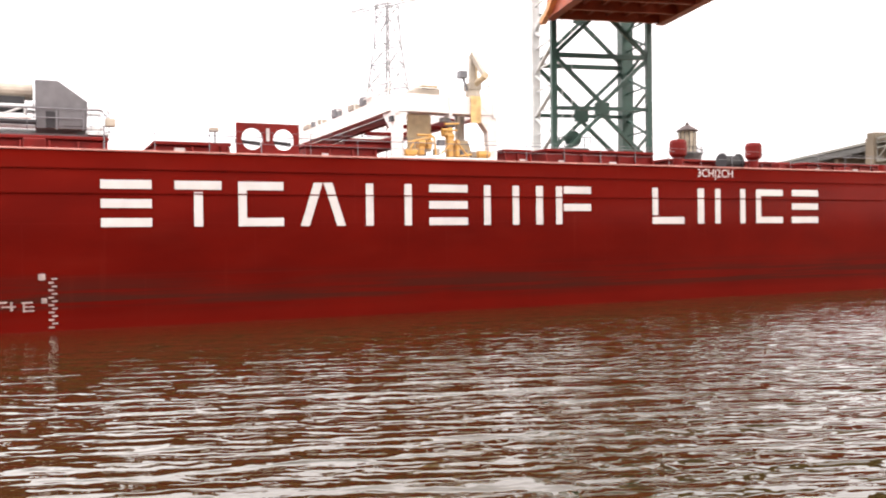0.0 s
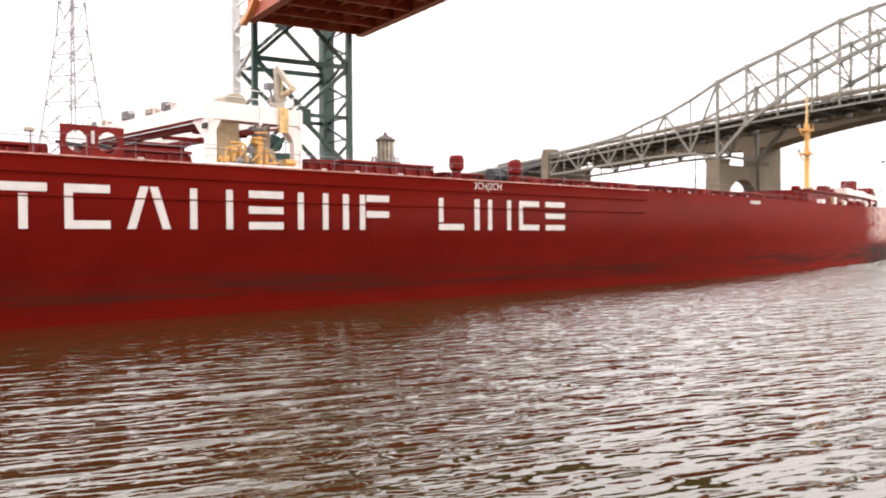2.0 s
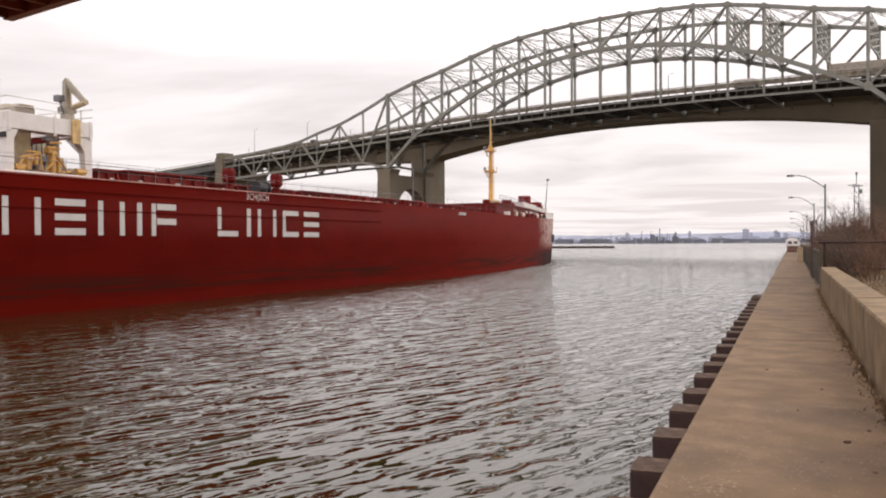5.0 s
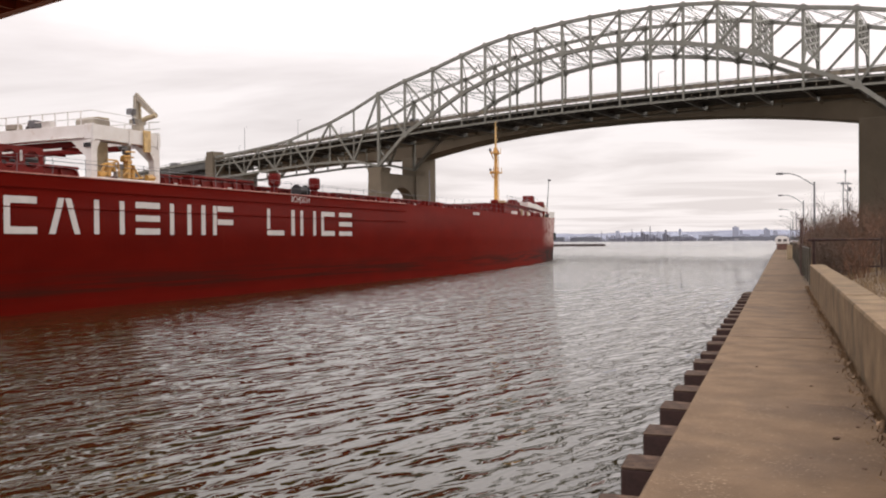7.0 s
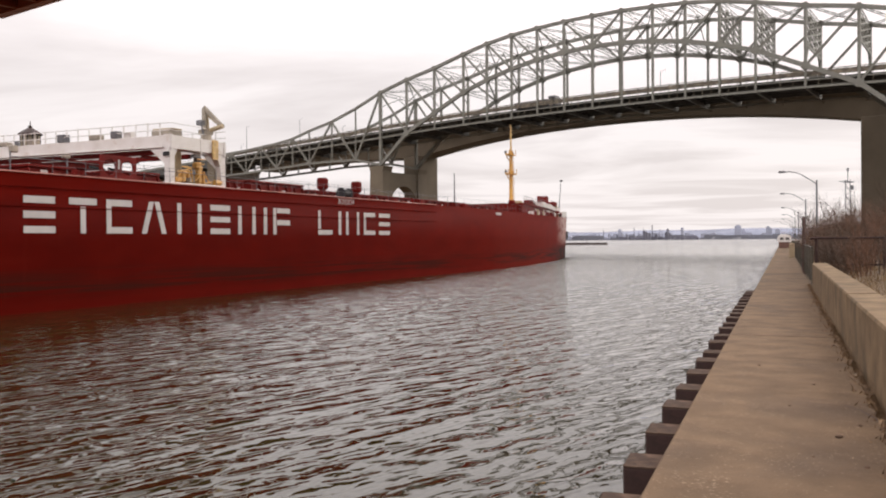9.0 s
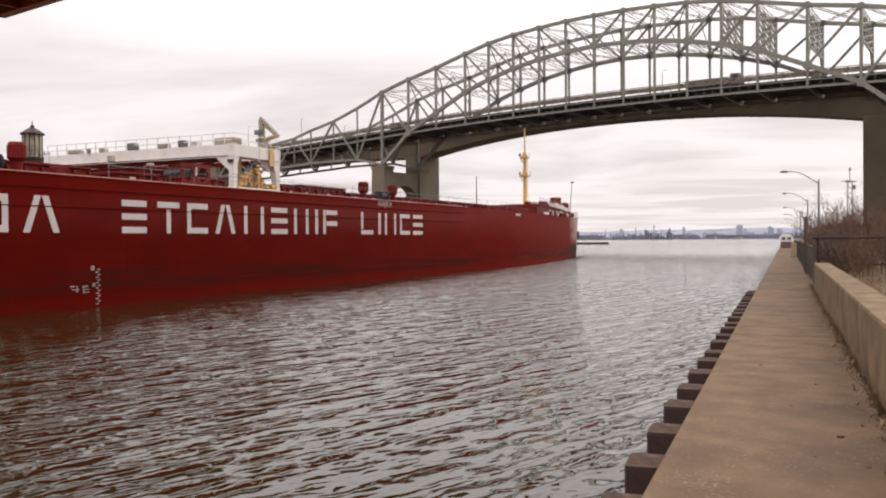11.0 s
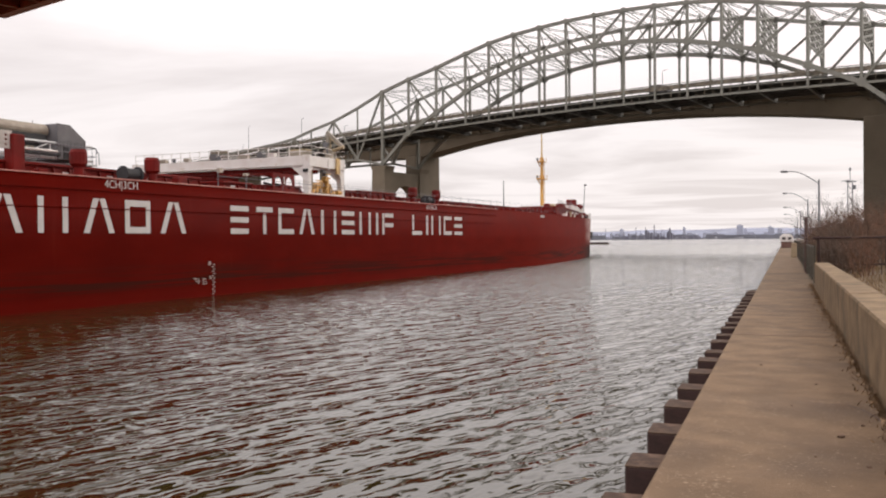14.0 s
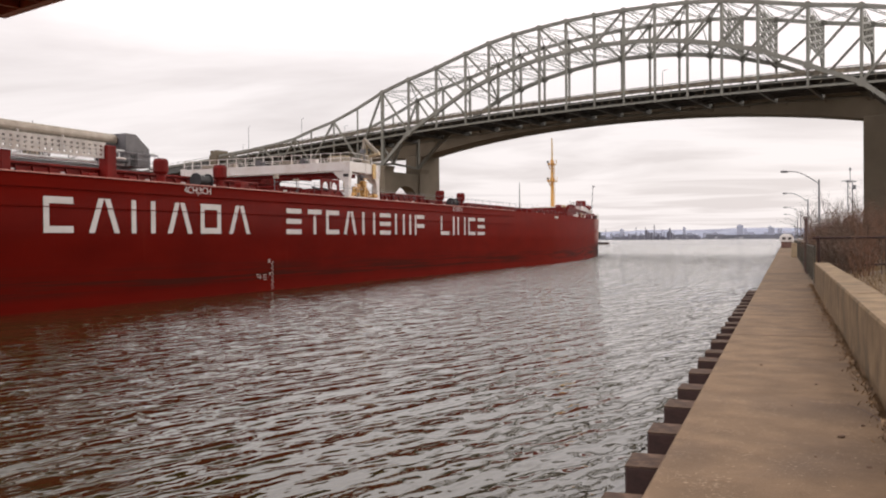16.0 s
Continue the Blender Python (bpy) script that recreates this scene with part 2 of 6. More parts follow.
def water_material():
    m = bpy.data.materials.new("harbour_water")
    m.use_nodes = True
    nt = m.node_tree
    L = nt.links.new
    b = nt.nodes["Principled BSDF"]
    b.inputs["Base Color"].default_value = (0.020, 0.0155, 0.005, 1)
    b.inputs["Roughness"].default_value = 0.05
    b.inputs["IOR"].default_value = 1.45
    tc = nt.nodes.new("ShaderNodeTexCoord")
    geo = nt.nodes.new("ShaderNodeNewGeometry")

    def vec(op, p, q=None, scale=None):
        n = nt.nodes.new("ShaderNodeVectorMath")
        n.operation = op
        for sock, v in ((n.inputs[0], p), (n.inputs[1], q)):
            if isinstance(v, tuple):
                sock.default_value = v
            elif v is not None:
                L(v, sock)
        if isinstance(scale, float):
            n.inputs["Scale"].default_value = scale
        elif scale is not None:
            L(scale, n.inputs["Scale"])
        return n.outputs["Vector"]

    def ranged(v, a0, a1, b0, b1):
        n = nt.nodes.new("ShaderNodeMapRange")
        for key, val in (("From Min", a0), ("From Max", a1), ("To Min", b0), ("To Max", b1)):
            n.inputs[key].default_value = val
        L(v, n.inputs["Value"])
        return n.outputs[0]

    def noise_at(scale, detail, where):
        n = nt.nodes.new("ShaderNodeTexNoise")
        n.inputs["Scale"].default_value = scale
        n.inputs["Detail"].default_value = detail
        L(where, n.inputs["Vector"])
        return n

    # ripple strength and gloss go by distance from the camera, to fit its view
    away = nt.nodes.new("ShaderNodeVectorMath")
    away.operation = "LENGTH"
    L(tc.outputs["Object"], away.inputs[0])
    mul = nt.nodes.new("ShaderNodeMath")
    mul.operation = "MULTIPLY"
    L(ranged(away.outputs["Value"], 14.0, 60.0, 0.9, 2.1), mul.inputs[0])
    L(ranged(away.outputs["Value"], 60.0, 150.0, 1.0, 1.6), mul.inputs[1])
    # the ship's side shelters the water under it from the wind; ahead of it the reach lies open
    at = nt.nodes.new("ShaderNodeSeparateXYZ")
    L(tc.outputs["Object"], at.inputs[0])
    near_side = ranged(at.outputs["X"], -37.0, -14.0, 0.95, 0.0)
    behind = ranged(at.outputs["Y"], 65.0, 135.0, 1.0, 0.0)
    sheltered = nt.nodes.new("ShaderNodeMath")
    sheltered.operation = "MULTIPLY"
    L(near_side, sheltered.inputs[0])
    L(behind, sheltered.inputs[1])
    # water at low y is stilled too, to darken it in the camera's view
    near_calm = ranged(at.outputs["Y"], 8.0, 34.0, 0.25, 0.0)
    most = nt.nodes.new("ShaderNodeMath")
    most.operation = "MAXIMUM"
    L(sheltered.outputs[0], most.inputs[0])
    L(near_calm, most.inputs[1])
    open_to_wind = nt.nodes.new("ShaderNodeMath")
    open_to_wind.operation = "SUBTRACT"
    open_to_wind.inputs[0].default_value = 1.0
    L(most.outputs[0], open_to_wind.inputs[1])
    lee = nt.nodes.new("ShaderNodeMath")
    lee.operation = "MULTIPLY"
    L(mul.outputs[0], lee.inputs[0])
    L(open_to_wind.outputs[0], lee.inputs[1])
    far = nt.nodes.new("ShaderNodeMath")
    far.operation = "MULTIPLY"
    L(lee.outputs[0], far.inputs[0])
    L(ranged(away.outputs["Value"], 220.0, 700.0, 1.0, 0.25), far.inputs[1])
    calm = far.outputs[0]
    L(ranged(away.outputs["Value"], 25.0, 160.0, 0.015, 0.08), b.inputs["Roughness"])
    # slopes of wind ripples: long-crested trains of several lengths, then fine chop
    total = geo.outputs["Normal"]
    for k, (lam, th, amp, wob) in enumerate(((1.45, 158, 0.060, 3.2), (0.82, 167, 0.085, 3.8), (0.50, 150, 0.085, 4.2), (0.31, 160, 0.075, 4.4))):
        mp = nt.nodes.new("ShaderNodeMapping")
        mp.inputs["Rotation"].default_value = (0, 0, radians(-th))
        mp.inputs["Location"].default_value = (3.1 * k, 1.7 * k, 0)
        L(tc.outputs["Object"], mp.inputs["Vector"])
        faces = []
        for shift in (0.9, -0.9):
            wv = nt.nodes.new("ShaderNodeTexWave")
            wv.inputs["Scale"].default_value = 0.31416 / lam
            wv.inputs["Distortion"].default_value = wob
            wv.inputs["Detail"].default_value = 3.0
            wv.inputs["Detail Scale"].default_value = 1.6
            wv.inputs["Phase Offset"].default_value = shift
            L(mp.outputs["Vector"], wv.inputs["Vector"])
            peak = nt.nodes.new("ShaderNodeMath")
            peak.operation = "POWER"
            peak.inputs[1].default_value = 5.0
            L(wv.outputs["Fac"], peak.inputs[0])
            faces.append(peak.outputs[0])
        # the face towards the pier is the steeper one
        rear = nt.nodes.new("ShaderNodeMath")
        rear.operation = "MULTIPLY"
        rear.inputs[1].default_value = 0.3
        L(faces[1], rear.inputs[0])
        both = nt.nodes.new("ShaderNodeMath")
        both.operation = "SUBTRACT"
        L(faces[0], both.inputs[0])
        L(rear.outputs[0], both.inputs[1])
        gust = ranged(noise_at(0.4 / lam, 2, mp.outputs["Vector"]).outputs["Fac"], 0.35, 0.65, 0.3, 1.5)
        size = nt.nodes.new("ShaderNodeMath")
        size.operation = "MULTIPLY"
        L(ranged(both.outputs[0], -1.0, 1.0, -2.6 * amp, 2.6 * amp), size.inputs[0])
        L(gust, size.inputs[1])
        total = vec("ADD", total, vec("SCALE", (-math.cos(radians(th)), -math.sin(radians(th)), 0.0), None, size.outputs[0]))
    for scale, amp in ((1.8, 0.08), (6.0, 0.13)):
        c = vec("SUBTRACT", noise_at(scale, 2, tc.outputs["Object"]).outputs["Color"], (0.5, 0.5, 0.5))
        total = vec("ADD", total, vec("SCALE", vec("MULTIPLY", c, (1.0, 1.0, 0.0)), None, amp))
    slope = vec("SUBTRACT", total, geo.outputs["Normal"])
    # near water's normals lean away from the camera, so it mirrors lower and darker
    lean_away = vec("SCALE", (math.cos(radians(158)), math.sin(radians(158)), 0.0), None, ranged(at.outputs["Y"], 5.0, 45.0, 0.085, 0.0))
    last = vec("NORMALIZE", vec("ADD", vec("ADD", geo.outputs["Normal"], lean_away), vec("SCALE", slope, None, calm)))
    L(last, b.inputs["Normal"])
    return m


HULL = hull_material()
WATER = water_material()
WHITE = mat("white_ship_paint", (0.66, 0.64, 0.62), 0.5, var=0.08, scale=1.1, dark=(0.60, 0.56, 0.52), stain=((0.42, 0.28, 0.18), 0.5, 1.4, 0.62, 0.74))
LETTER = mat("white_hull_marking", (0.46, 0.43, 0.41), 0.5, var=0.06, scale=1.5)
MARK = mat("faded_draught_marking", (0.30, 0.22, 0.20), 0.6, var=0.3, scale=3.0)
RED = mat("red_deck_paint", (0.14, 0.0062, 0.0042), 0.6, var=0.2, scale=1.0, dark=(0.085, 0.006, 0.004), spec=0.15)
YELLOW = mat("yellow_ship_paint", (0.56, 0.31, 0.075), 0.5, var=0.15, scale=2.0)
TAN = mat("tan_panel", (0.42, 0.33, 0.20), 0.6, var=0.15, scale=2.0)
GREYP = mat("grey_machinery_paint", (0.115, 0.112, 0.118), 0.55, var=0.15, scale=1.5)
BELT = mat("cream_boom_cover", (0.34, 0.295, 0.235), 0.55, var=0.15, scale=1.5)
GANGWAY = mat("cream_gangway_paint", (0.46, 0.42, 0.38), 0.55, var=0.15, scale=1.5, stain=((0.26, 0.18, 0.13), 0.5, 1.2, 0.6, 0.75))
BLACK = mat("black_rubber", (0.02, 0.02, 0.022), 0.7, var=0.2)
STEEL = mat("grey_green_bridge_paint", (0.175, 0.172, 0.146), 0.55, var=0.12, scale=0.4, bump=0.1)
# steel under the deck is coloured darker, for the shade it lies in
STEELD = mat("shaded_floor_steel", (0.07, 0.07, 0.065), 0.6, var=0.2, scale=0.4)
CONC = mat("aged_concrete", (0.150, 0.099, 0.060), 0.9, var=0.17, scale=2.3, bump=0.8, fine=60, spec=0.2, stain=((0.070, 0.050, 0.037), 0.6, 0.55, 0.5, 0.68), fleck=((0.25, 0.185, 0.125), 26.0, 0.835), piece=0.2)
CONCW = mat("stained_wall_concrete", (0.19, 0.13, 0.075), 0.9, var=0.26, scale=2.2, bump=0.5, fine=35, spec=0.2, stretch=(1, 1, 1), stain=((0.085, 0.062, 0.038), 0.7, 0.8, 0.5, 0.68))
CAP = mat("dirty_pile_cap", (0.115, 0.072, 0.05), 0.9, var=0.35, scale=4.0, bump=0.5, spec=0.2, stain=((0.04, 0.026, 0.02), 0.8, 3.0, 0.45, 0.62))
CONCB = mat("bridge_concrete", (0.14, 0.112, 0.078), 0.85, var=0.12, scale=0.15, fine=3)
GREEN = mat("green_tower_paint", (0.009, 0.044, 0.030), 0.5, var=0.2, scale=0.8)
SILVER = mat("pale_galvanised_steel", (0.55, 0.56, 0.55), 0.5, var=0.15, scale=0.8)
PYLON = mat("dull_pylon_steel", (0.17, 0.165, 0.17), 0.6, var=0.15)
ORANGE = mat("orange_span_paint", (0.28, 0.05, 0.013), 0.55, var=0.2, scale=0.5)
ORANGEL = mat("light_orange_paint", (0.60, 0.25, 0.08), 0.55, var=0.15, scale=0.5)
RUST = mat("rusty_sheet_pile", (0.042, 0.017, 0.013), 0.8, var=0.3, scale=3.0, bump=0.4)
SOIL = mat("brown_soil", (0.13, 0.09, 0.055), 0.95, var=0.25, scale=0.6, bump=0.5)
TWIG = mat("bare_twig", (0.155, 0.078, 0.044), 0.9, var=0.25, scale=3.0)
# distance haze is painted into these far colours; the air itself is clear
FAR = mat("far_shore_haze_tint", (0.235, 0.255, 0.325), 0.95, var=0.15, scale=0.012, fine=0.05)
FARW = mat("far_trees_haze_tint", (0.17, 0.175, 0.205), 0.95, var=0.15, scale=0.01, fine=0.05)
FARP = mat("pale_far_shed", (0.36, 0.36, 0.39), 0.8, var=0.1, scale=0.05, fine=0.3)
FARD = mat("far_works_haze_tint", (0.16, 0.16, 0.20), 0.95, var=0.15, scale=0.01, fine=0.05)
FARL = mat("tower_block_haze_tint", (0.34, 0.355, 0.43), 0.95, var=0.08, scale=0.02, fine=0.05)
GUNW = mat("pale_gunwale_paint", (0.42, 0.16, 0.13), 0.5, var=0.2, scale=2.0)
YELLOWP = mat("faded_yellow_paint", (0.60, 0.40, 0.16), 0.5, var=0.2, scale=3.0)
FENCE = mat("dull_green_fence_wire", (0.062, 0.052, 0.034), 0.6, var=0.3, scale=4.0)
TWIGD = mat("dark_bare_twig", (0.085, 0.052, 0.034), 0.9, var=0.25, scale=3.0)
GRASS = mat("dry_grass", (0.23, 0.15, 0.075), 0.95, var=0.3, scale=1.5)
LITTER = mat("brown_litter", (0.21, 0.13, 0.068), 0.95, var=0.35, scale=9.0)
POST = mat("weathered_steel_pole", (0.16, 0.16, 0.17), 0.5, metal=0.3, var=0.15)
STONE = mat("pale_lighthouse_stone", (0.40, 0.31, 0.20), 0.85, var=0.15, scale=1.0)
STONEW = mat("white_lantern_paint", (0.44, 0.37, 0.27), 0.7, var=0.2, scale=1.5)
ROOFL = mat("dark_red_roof", (0.045, 0.022, 0.018), 0.6, var=0.25)
MAROON = mat("dull_maroon_paint", (0.085, 0.045, 0.038), 0.7, var=0.3, scale=2.0)
ROOFD = mat("dark_lantern_roof", (0.06, 0.05, 0.05), 0.6, var=0.2)
RAILB = mat("brown_bridge_parapet", (0.15, 0.125, 0.09), 0.7, var=0.45, scale=0.9)
PINK = mat("faded_red_paint", (0.17, 0.085, 0.065), 0.7, var=0.3, scale=2.0)
TARMAC = mat("road_surface", (0.05, 0.05, 0.05), 0.9)


# ---- mesh helpers ----
def add_box(bm, lo, hi):
    vs = [bm.verts.new((x, y, z)) for x in (lo[0], hi[0]) for y in (lo[1], hi[1]) for z in (lo[2], hi[2])]
    for f in ((0, 1, 3, 2), (4, 6, 7, 5), (0, 4, 5, 1), (2, 3, 7, 6), (0, 2, 6, 4), (1, 5, 7, 3)):
        bm.faces.new([vs[i] for i in f])


def add_beam(bm, a, b, w, h=None, up=(0, 0, 1)):
    """A square bar of width w and depth h from a to b."""
    a, b = Vector(a), Vector(b)
    h = h or w
    d = (b - a).normalized()
    u = Vector(up)
    if abs(d.dot(u)) > 0.98:
        u = Vector((0, 1, 0)) if abs(d.y) < 0.9 else Vector((1, 0, 0))
    s = d.cross(u).normalized()
    u = s.cross(d)
    vs = []
    for p in (a, b):
        for i, j in ((-1, -1), (1, -1), (1, 1), (-1, 1)):
            vs.append(bm.verts.new(p + s * (i * w / 2) + u * (j * h / 2)))
    for f in ((3, 2, 1, 0), (4, 5, 6, 7), (0, 1, 5, 4), (1, 2, 6, 5), (2, 3, 7, 6), (3, 0, 4, 7)):
        bm.faces.new([vs[i] for i in f])


def add_tube(bm, a, b, r1, r2=None, n=10):
    a, b = Vector(a), Vector(b)
    r2 = r1 if r2 is None else r2
    q = (b - a).to_track_quat("Z", "Y")
    rings = []
    for p, r in ((a, r1), (b, r2)):
        rings.append([bm.verts.new(p + q @ Vector((r * math.cos(2 * math.pi * i / n), r * math.sin(2 * math.pi * i / n), 0))) for i in range(n)])
    for i in range(n):
        bm.faces.new((rings[0][i], rings[0][(i + 1) % n], rings[1][(i + 1) % n], rings[1][i]))
    bm.faces.new(rings[0][::-1])
    bm.faces.new(rings[1])


def add_prism(bm, pts, axis, lo, hi):
    """A polygon of (u, v) points drawn out from lo to hi along the axis 0, 1 or 2."""
    def at(u, v, w):
        c = [u, v]
        c.insert(axis, w)
        return bm.verts.new(c)
    a = [at(u, v, lo) for u, v in pts]
    b = [at(u, v, hi) for u, v in pts]
    n = len(pts)
    for i in range(n):
        bm.faces.new((a[i], a[(i + 1) % n], b[(i + 1) % n], b[i]))
    bm.faces.new(a[::-1])
    bm.faces.new(b)


def mesh_of(name, bm, material, bevel=0.0, smooth=False):
    bmesh.ops.recalc_face_normals(bm, faces=bm.faces)
    if bevel:
        bmesh.ops.bevel(bm, geom=bm.edges[:], offset=bevel, segments=1, affect="EDGES", profile=0.5)
    me = bpy.data.meshes.new(name)
    bm.to_mesh(me)
    bm.free()
    me.materials.append(material)
    if smooth:
        for p in me.polygons:
            p.use_smooth = True
    return me


def part(name, bm, material, parent=None, label="", bevel=0.0, smooth=False):
    ob = new(name, mesh_of(name, bm, material, bevel, smooth))
    if parent:
        ob.parent = parent
    if label:
        ob["label"] = label
    return ob


def boxp(name, lo, hi, material, parent=None, label="", bevel=0.0):
    bm = bmesh.new()
    add_box(bm, lo, hi)
    return part(name, bm, material, parent, label, bevel)


def beamp(name, a, b, w, material, parent=None, h=None, label=""):
    bm = bmesh.new()
    add_beam(bm, a, b, w, h)
    return part(name, bm, material, parent, label)


def tubep(name, a, b, r, material, parent=None, r2=None, n=10, label=""):
    bm = bmesh.new()
    add_tube(bm, a, b, r, r2, n)
    return part(name, bm, material, parent, label, smooth=False)


def thing(name, label, category, group="", at=(0, 0, 0), turn=0):
    ob = new(name)
    ob.matrix_basis = pose(*at, 0, 0, turn)
    return tagged(ob, label, category, group)


# ---- large structure ----
# ---- water ----
def make_water():
    def spread(start, first, grow, far):
        a, st = [start], first
        while abs(a[-1]) < far:
            a.append(a[-1] + st)
            st *= grow if abs(a[-1]) < 45 else 1.15 if first < 0 else 1.009
        return a
    left = spread(-0.8, -0.09, 1.006, 4700)
    right = [0.6, 4, 20, 100, 500, 4700]
    xs = np.array(left[::-1] + right)
    ys = np.array([-4700, -1000, -300, -100, -40, -20, -12] + list(np.arange(-7, 7, 0.1)) + spread(7.0, 0.09, 1.009, 4700))
    gx, gy = np.meshgrid(xs, ys, indexing="ij")
    rng = np.random.RandomState(5)
    gz = np.zeros_like(gx)
    cell = np.gradient(ys)[None, :]
    warp = 1.1 * np.sin(gx * 0.31 + gy * 0.17 + 1.0) + 0.9 * np.sin(gx * 0.73 - gy * 0.52 + 2.2) + 0.6 * np.sin(gx * 1.4 + gy * 1.1)
    for k in range(22):
        lam = 0.75 * math.exp(1.15 * (k + rng.uniform(0, 1)) / 22)
        th = radians(rng.normal(158, 13))
        ph = (gx * math.cos(th) + gy * math.sin(th)) * 2 * math.pi / lam + rng.uniform(0, 6.28) + warp * rng.uniform(0.6, 1.4)
        patch = 0.5 + 0.5 * np.sin(gx * rng.uniform(0.2, 0.9) + gy * rng.uniform(-0.9, 0.9) + rng.uniform(0, 6.28))
        gz += np.clip(lam / (3.0 * cell) - 1, 0, 1) * 0.0065 * lam * patch * np.exp(3.2 * (np.cos(ph) - 1))
    for k in range(40):
        lam = 0.24 * math.exp(1.4 * (k + rng.uniform(0, 1)) / 40)
        th = radians(rng.normal(120, 50))
        gz += np.clip(lam / (2.5 * cell) - 1, 0, 1) * 0.014 * lam / 6.28 * np.sin((gx * math.cos(th) + gy * math.sin(th)) * 2 * math.pi / lam + rng.uniform(0, 6.28))
    gz *= (gx < 0) * (gx > -60)
    gz *= 1 - np.maximum(0.95 * np.clip((-17 - gx) / 23, 0, 1) * np.clip((125 - gy) / 65, 0, 1), 0.25 * np.clip((34 - gy) / 26, 0, 1))
    nx, ny = gx.shape
    idx = np.arange(nx * ny).reshape(nx, ny)
    faces = np.stack([idx[:-1, :-1], idx[1:, :-1], idx[1:, 1:], idx[:-1, 1:]], -1).reshape(-1, 4)
    me = bpy.data.meshes.new("water")
    me.from_pydata(np.stack([gx, gy, gz], -1).reshape(-1, 3).tolist(), [], faces.tolist())
    me.materials.append(WATER)
    for p in me.polygons:
        p.use_smooth = True
    return tagged(new("water", me), "brown rippled harbour water in the ship canal", "water", kind="structure")


water = make_water()

# ---- near pier: walkway slab, sheet piles, parapet wall ----
PIER_Z = 1.85
pier = tagged(boxp("pavement", (-0.85, -30, -3), (0.86, 420, PIER_Z - 0.12), CONC), "worn tan concrete pier walkway along the canal", "pier", kind="structure")


def make_slabs():
    y = -27.2
    while y < 420:
        n = 14.3 if y < 100 else 30.0
        bm = bmesh.new()
        add_box(bm, (-0.87, y + 0.014, PIER_Z - 0.16), (0.865, y + n - 0.014, PIER_Z))
        part("slab", bm, CONC, pier, bevel=0.018)
        y += n
    # a crack that curves towards the wall
    pts = [(0.20, 9.45), (0.34, 9.36), (0.55, 9.41), (0.68, 9.16), (0.77, 8.8), (0.82, 8.25), (0.86, 7.6)]
    v, f = [], []
    for i, (x, yy) in enumerate(pts):
        w = 0.004 + 0.004 * math.sin(i * 1.9) ** 2
        v += [(x - w, yy - w, PIER_Z + 0.004), (x + w, yy + w, PIER_Z + 0.004)]
        if i:
            f.append((2 * i - 2, 2 * i - 1, 2 * i + 1, 2 * i))
    me = bpy.data.meshes.new("crack")
    me.from_pydata(v, [], f)
    me.materials.append(RUST)
    ob = new("crack", me)
    ob.parent = pier


make_slabs()


def make_piles():
    bm = bmesh.new()
    add_box(bm, (-0.38, -0.23, -2.5), (0.02, 0.23, 0.0))
    me = mesh_of("pier_fender", bm, RUST, 0.015)
    bm = bmesh.new()
    add_box(bm, (-0.38, -0.23, 0.0), (0.0, 0.23, 0.012))
    cap = mesh_of("fender_cap", bm, CAP, 0.012)
    rng = random.Random(6)
    for i in range(22):
        y = 6.22 + 1.28 * i + rng.uniform(-0.03, 0.03)
        ob = new("pier_fender", me)
        ob.matrix_basis = pose(-0.872 + rng.uniform(-0.01, 0.0), y, 1.62 + rng.uniform(-0.02, 0.02), rng.uniform(-1, 1), rng.uniform(-1, 1), rng.uniform(-2, 2))
        tagged(ob, "rusty steel fender post capped with concrete against the pier", "fender", "fender posts along the pier")
        c = new("fender_cap", cap)
        c.parent = ob


make_piles()


def make_parapet():
    wall = new("wall_parapet")
    tagged(wall, "low stained concrete parapet wall beside the walkway", "wall", kind="structure")
    for y0, y1, dz in ((-30, 3.2, 0.0), (3.2, 14.3, 0.006), (14.3, 31.0, 0.012)):
        bm = bmesh.new()
        n = 1
        rows = []
        for i in range(n + 1):
            y = y0 + 0.012 + (y1 - y0 - 0.024) * i / n
            rows.append([bm.verts.new(p) for p in ((0.868, y, PIER_Z - 0.3), (0.868, y, 2.625 + dz), (0.885, y, 2.655 + dz), (1.30, y, 2.662 + dz), (1.33, y, 2.63 + dz), (1.33, y, PIER_Z - 0.3))])
        for a, b in zip(rows, rows[1:]):
            for k in range(5):
                bm.faces.new((a[k], a[k + 1], b[k + 1], b[k]))
        bm.faces.new(rows[0])
        bm.faces.new(rows[-1])
        part("wall_length", bm, CONCW, wall)
    # the wider ledge behind the near lengths
    boxp("ledge", (1.335, -30, 1.5), (3.1, 14.25, 2.65), CONCW, wall, bevel=0.02)


make_parapet()

# land behind the parapet and beyond
def make_land():
    ys = np.concatenate([np.arange(-40, 80, 2.0), np.arange(80, 430, 10.0)])
    xs = np.array([0.9, 1.3, 1.8, 2.4, 3.2, 4.5, 6, 9, 14, 25, 60, 200])
    zz = np.array([1.6, 1.85, 2.0, 2.15, 2.3, 2.5, 2.6, 2.6, 2.6, 2.6, 2.6, 2.6])
    v, f = [], []
    rng = np.random.RandomState(3)
    for y in ys:
        for x, z in zip(xs, zz):
            v.append((x, y, z + rng.uniform(-0.08, 0.08) * (x > 1.3)))
    n = len(xs)
    for i in range(len(ys) - 1):
        for j in range(n - 1):
            a = i * n + j
            f.append((a, a + 1, a + n + 1, a + n))
    me = bpy.data.meshes.new("ground")
    me.from_pydata(v, [], f)
    me.materials.append(SOIL)
    tagged(new("ground", me), "brown earth bank behind the parapet", "ground", kind="structure")


make_land()

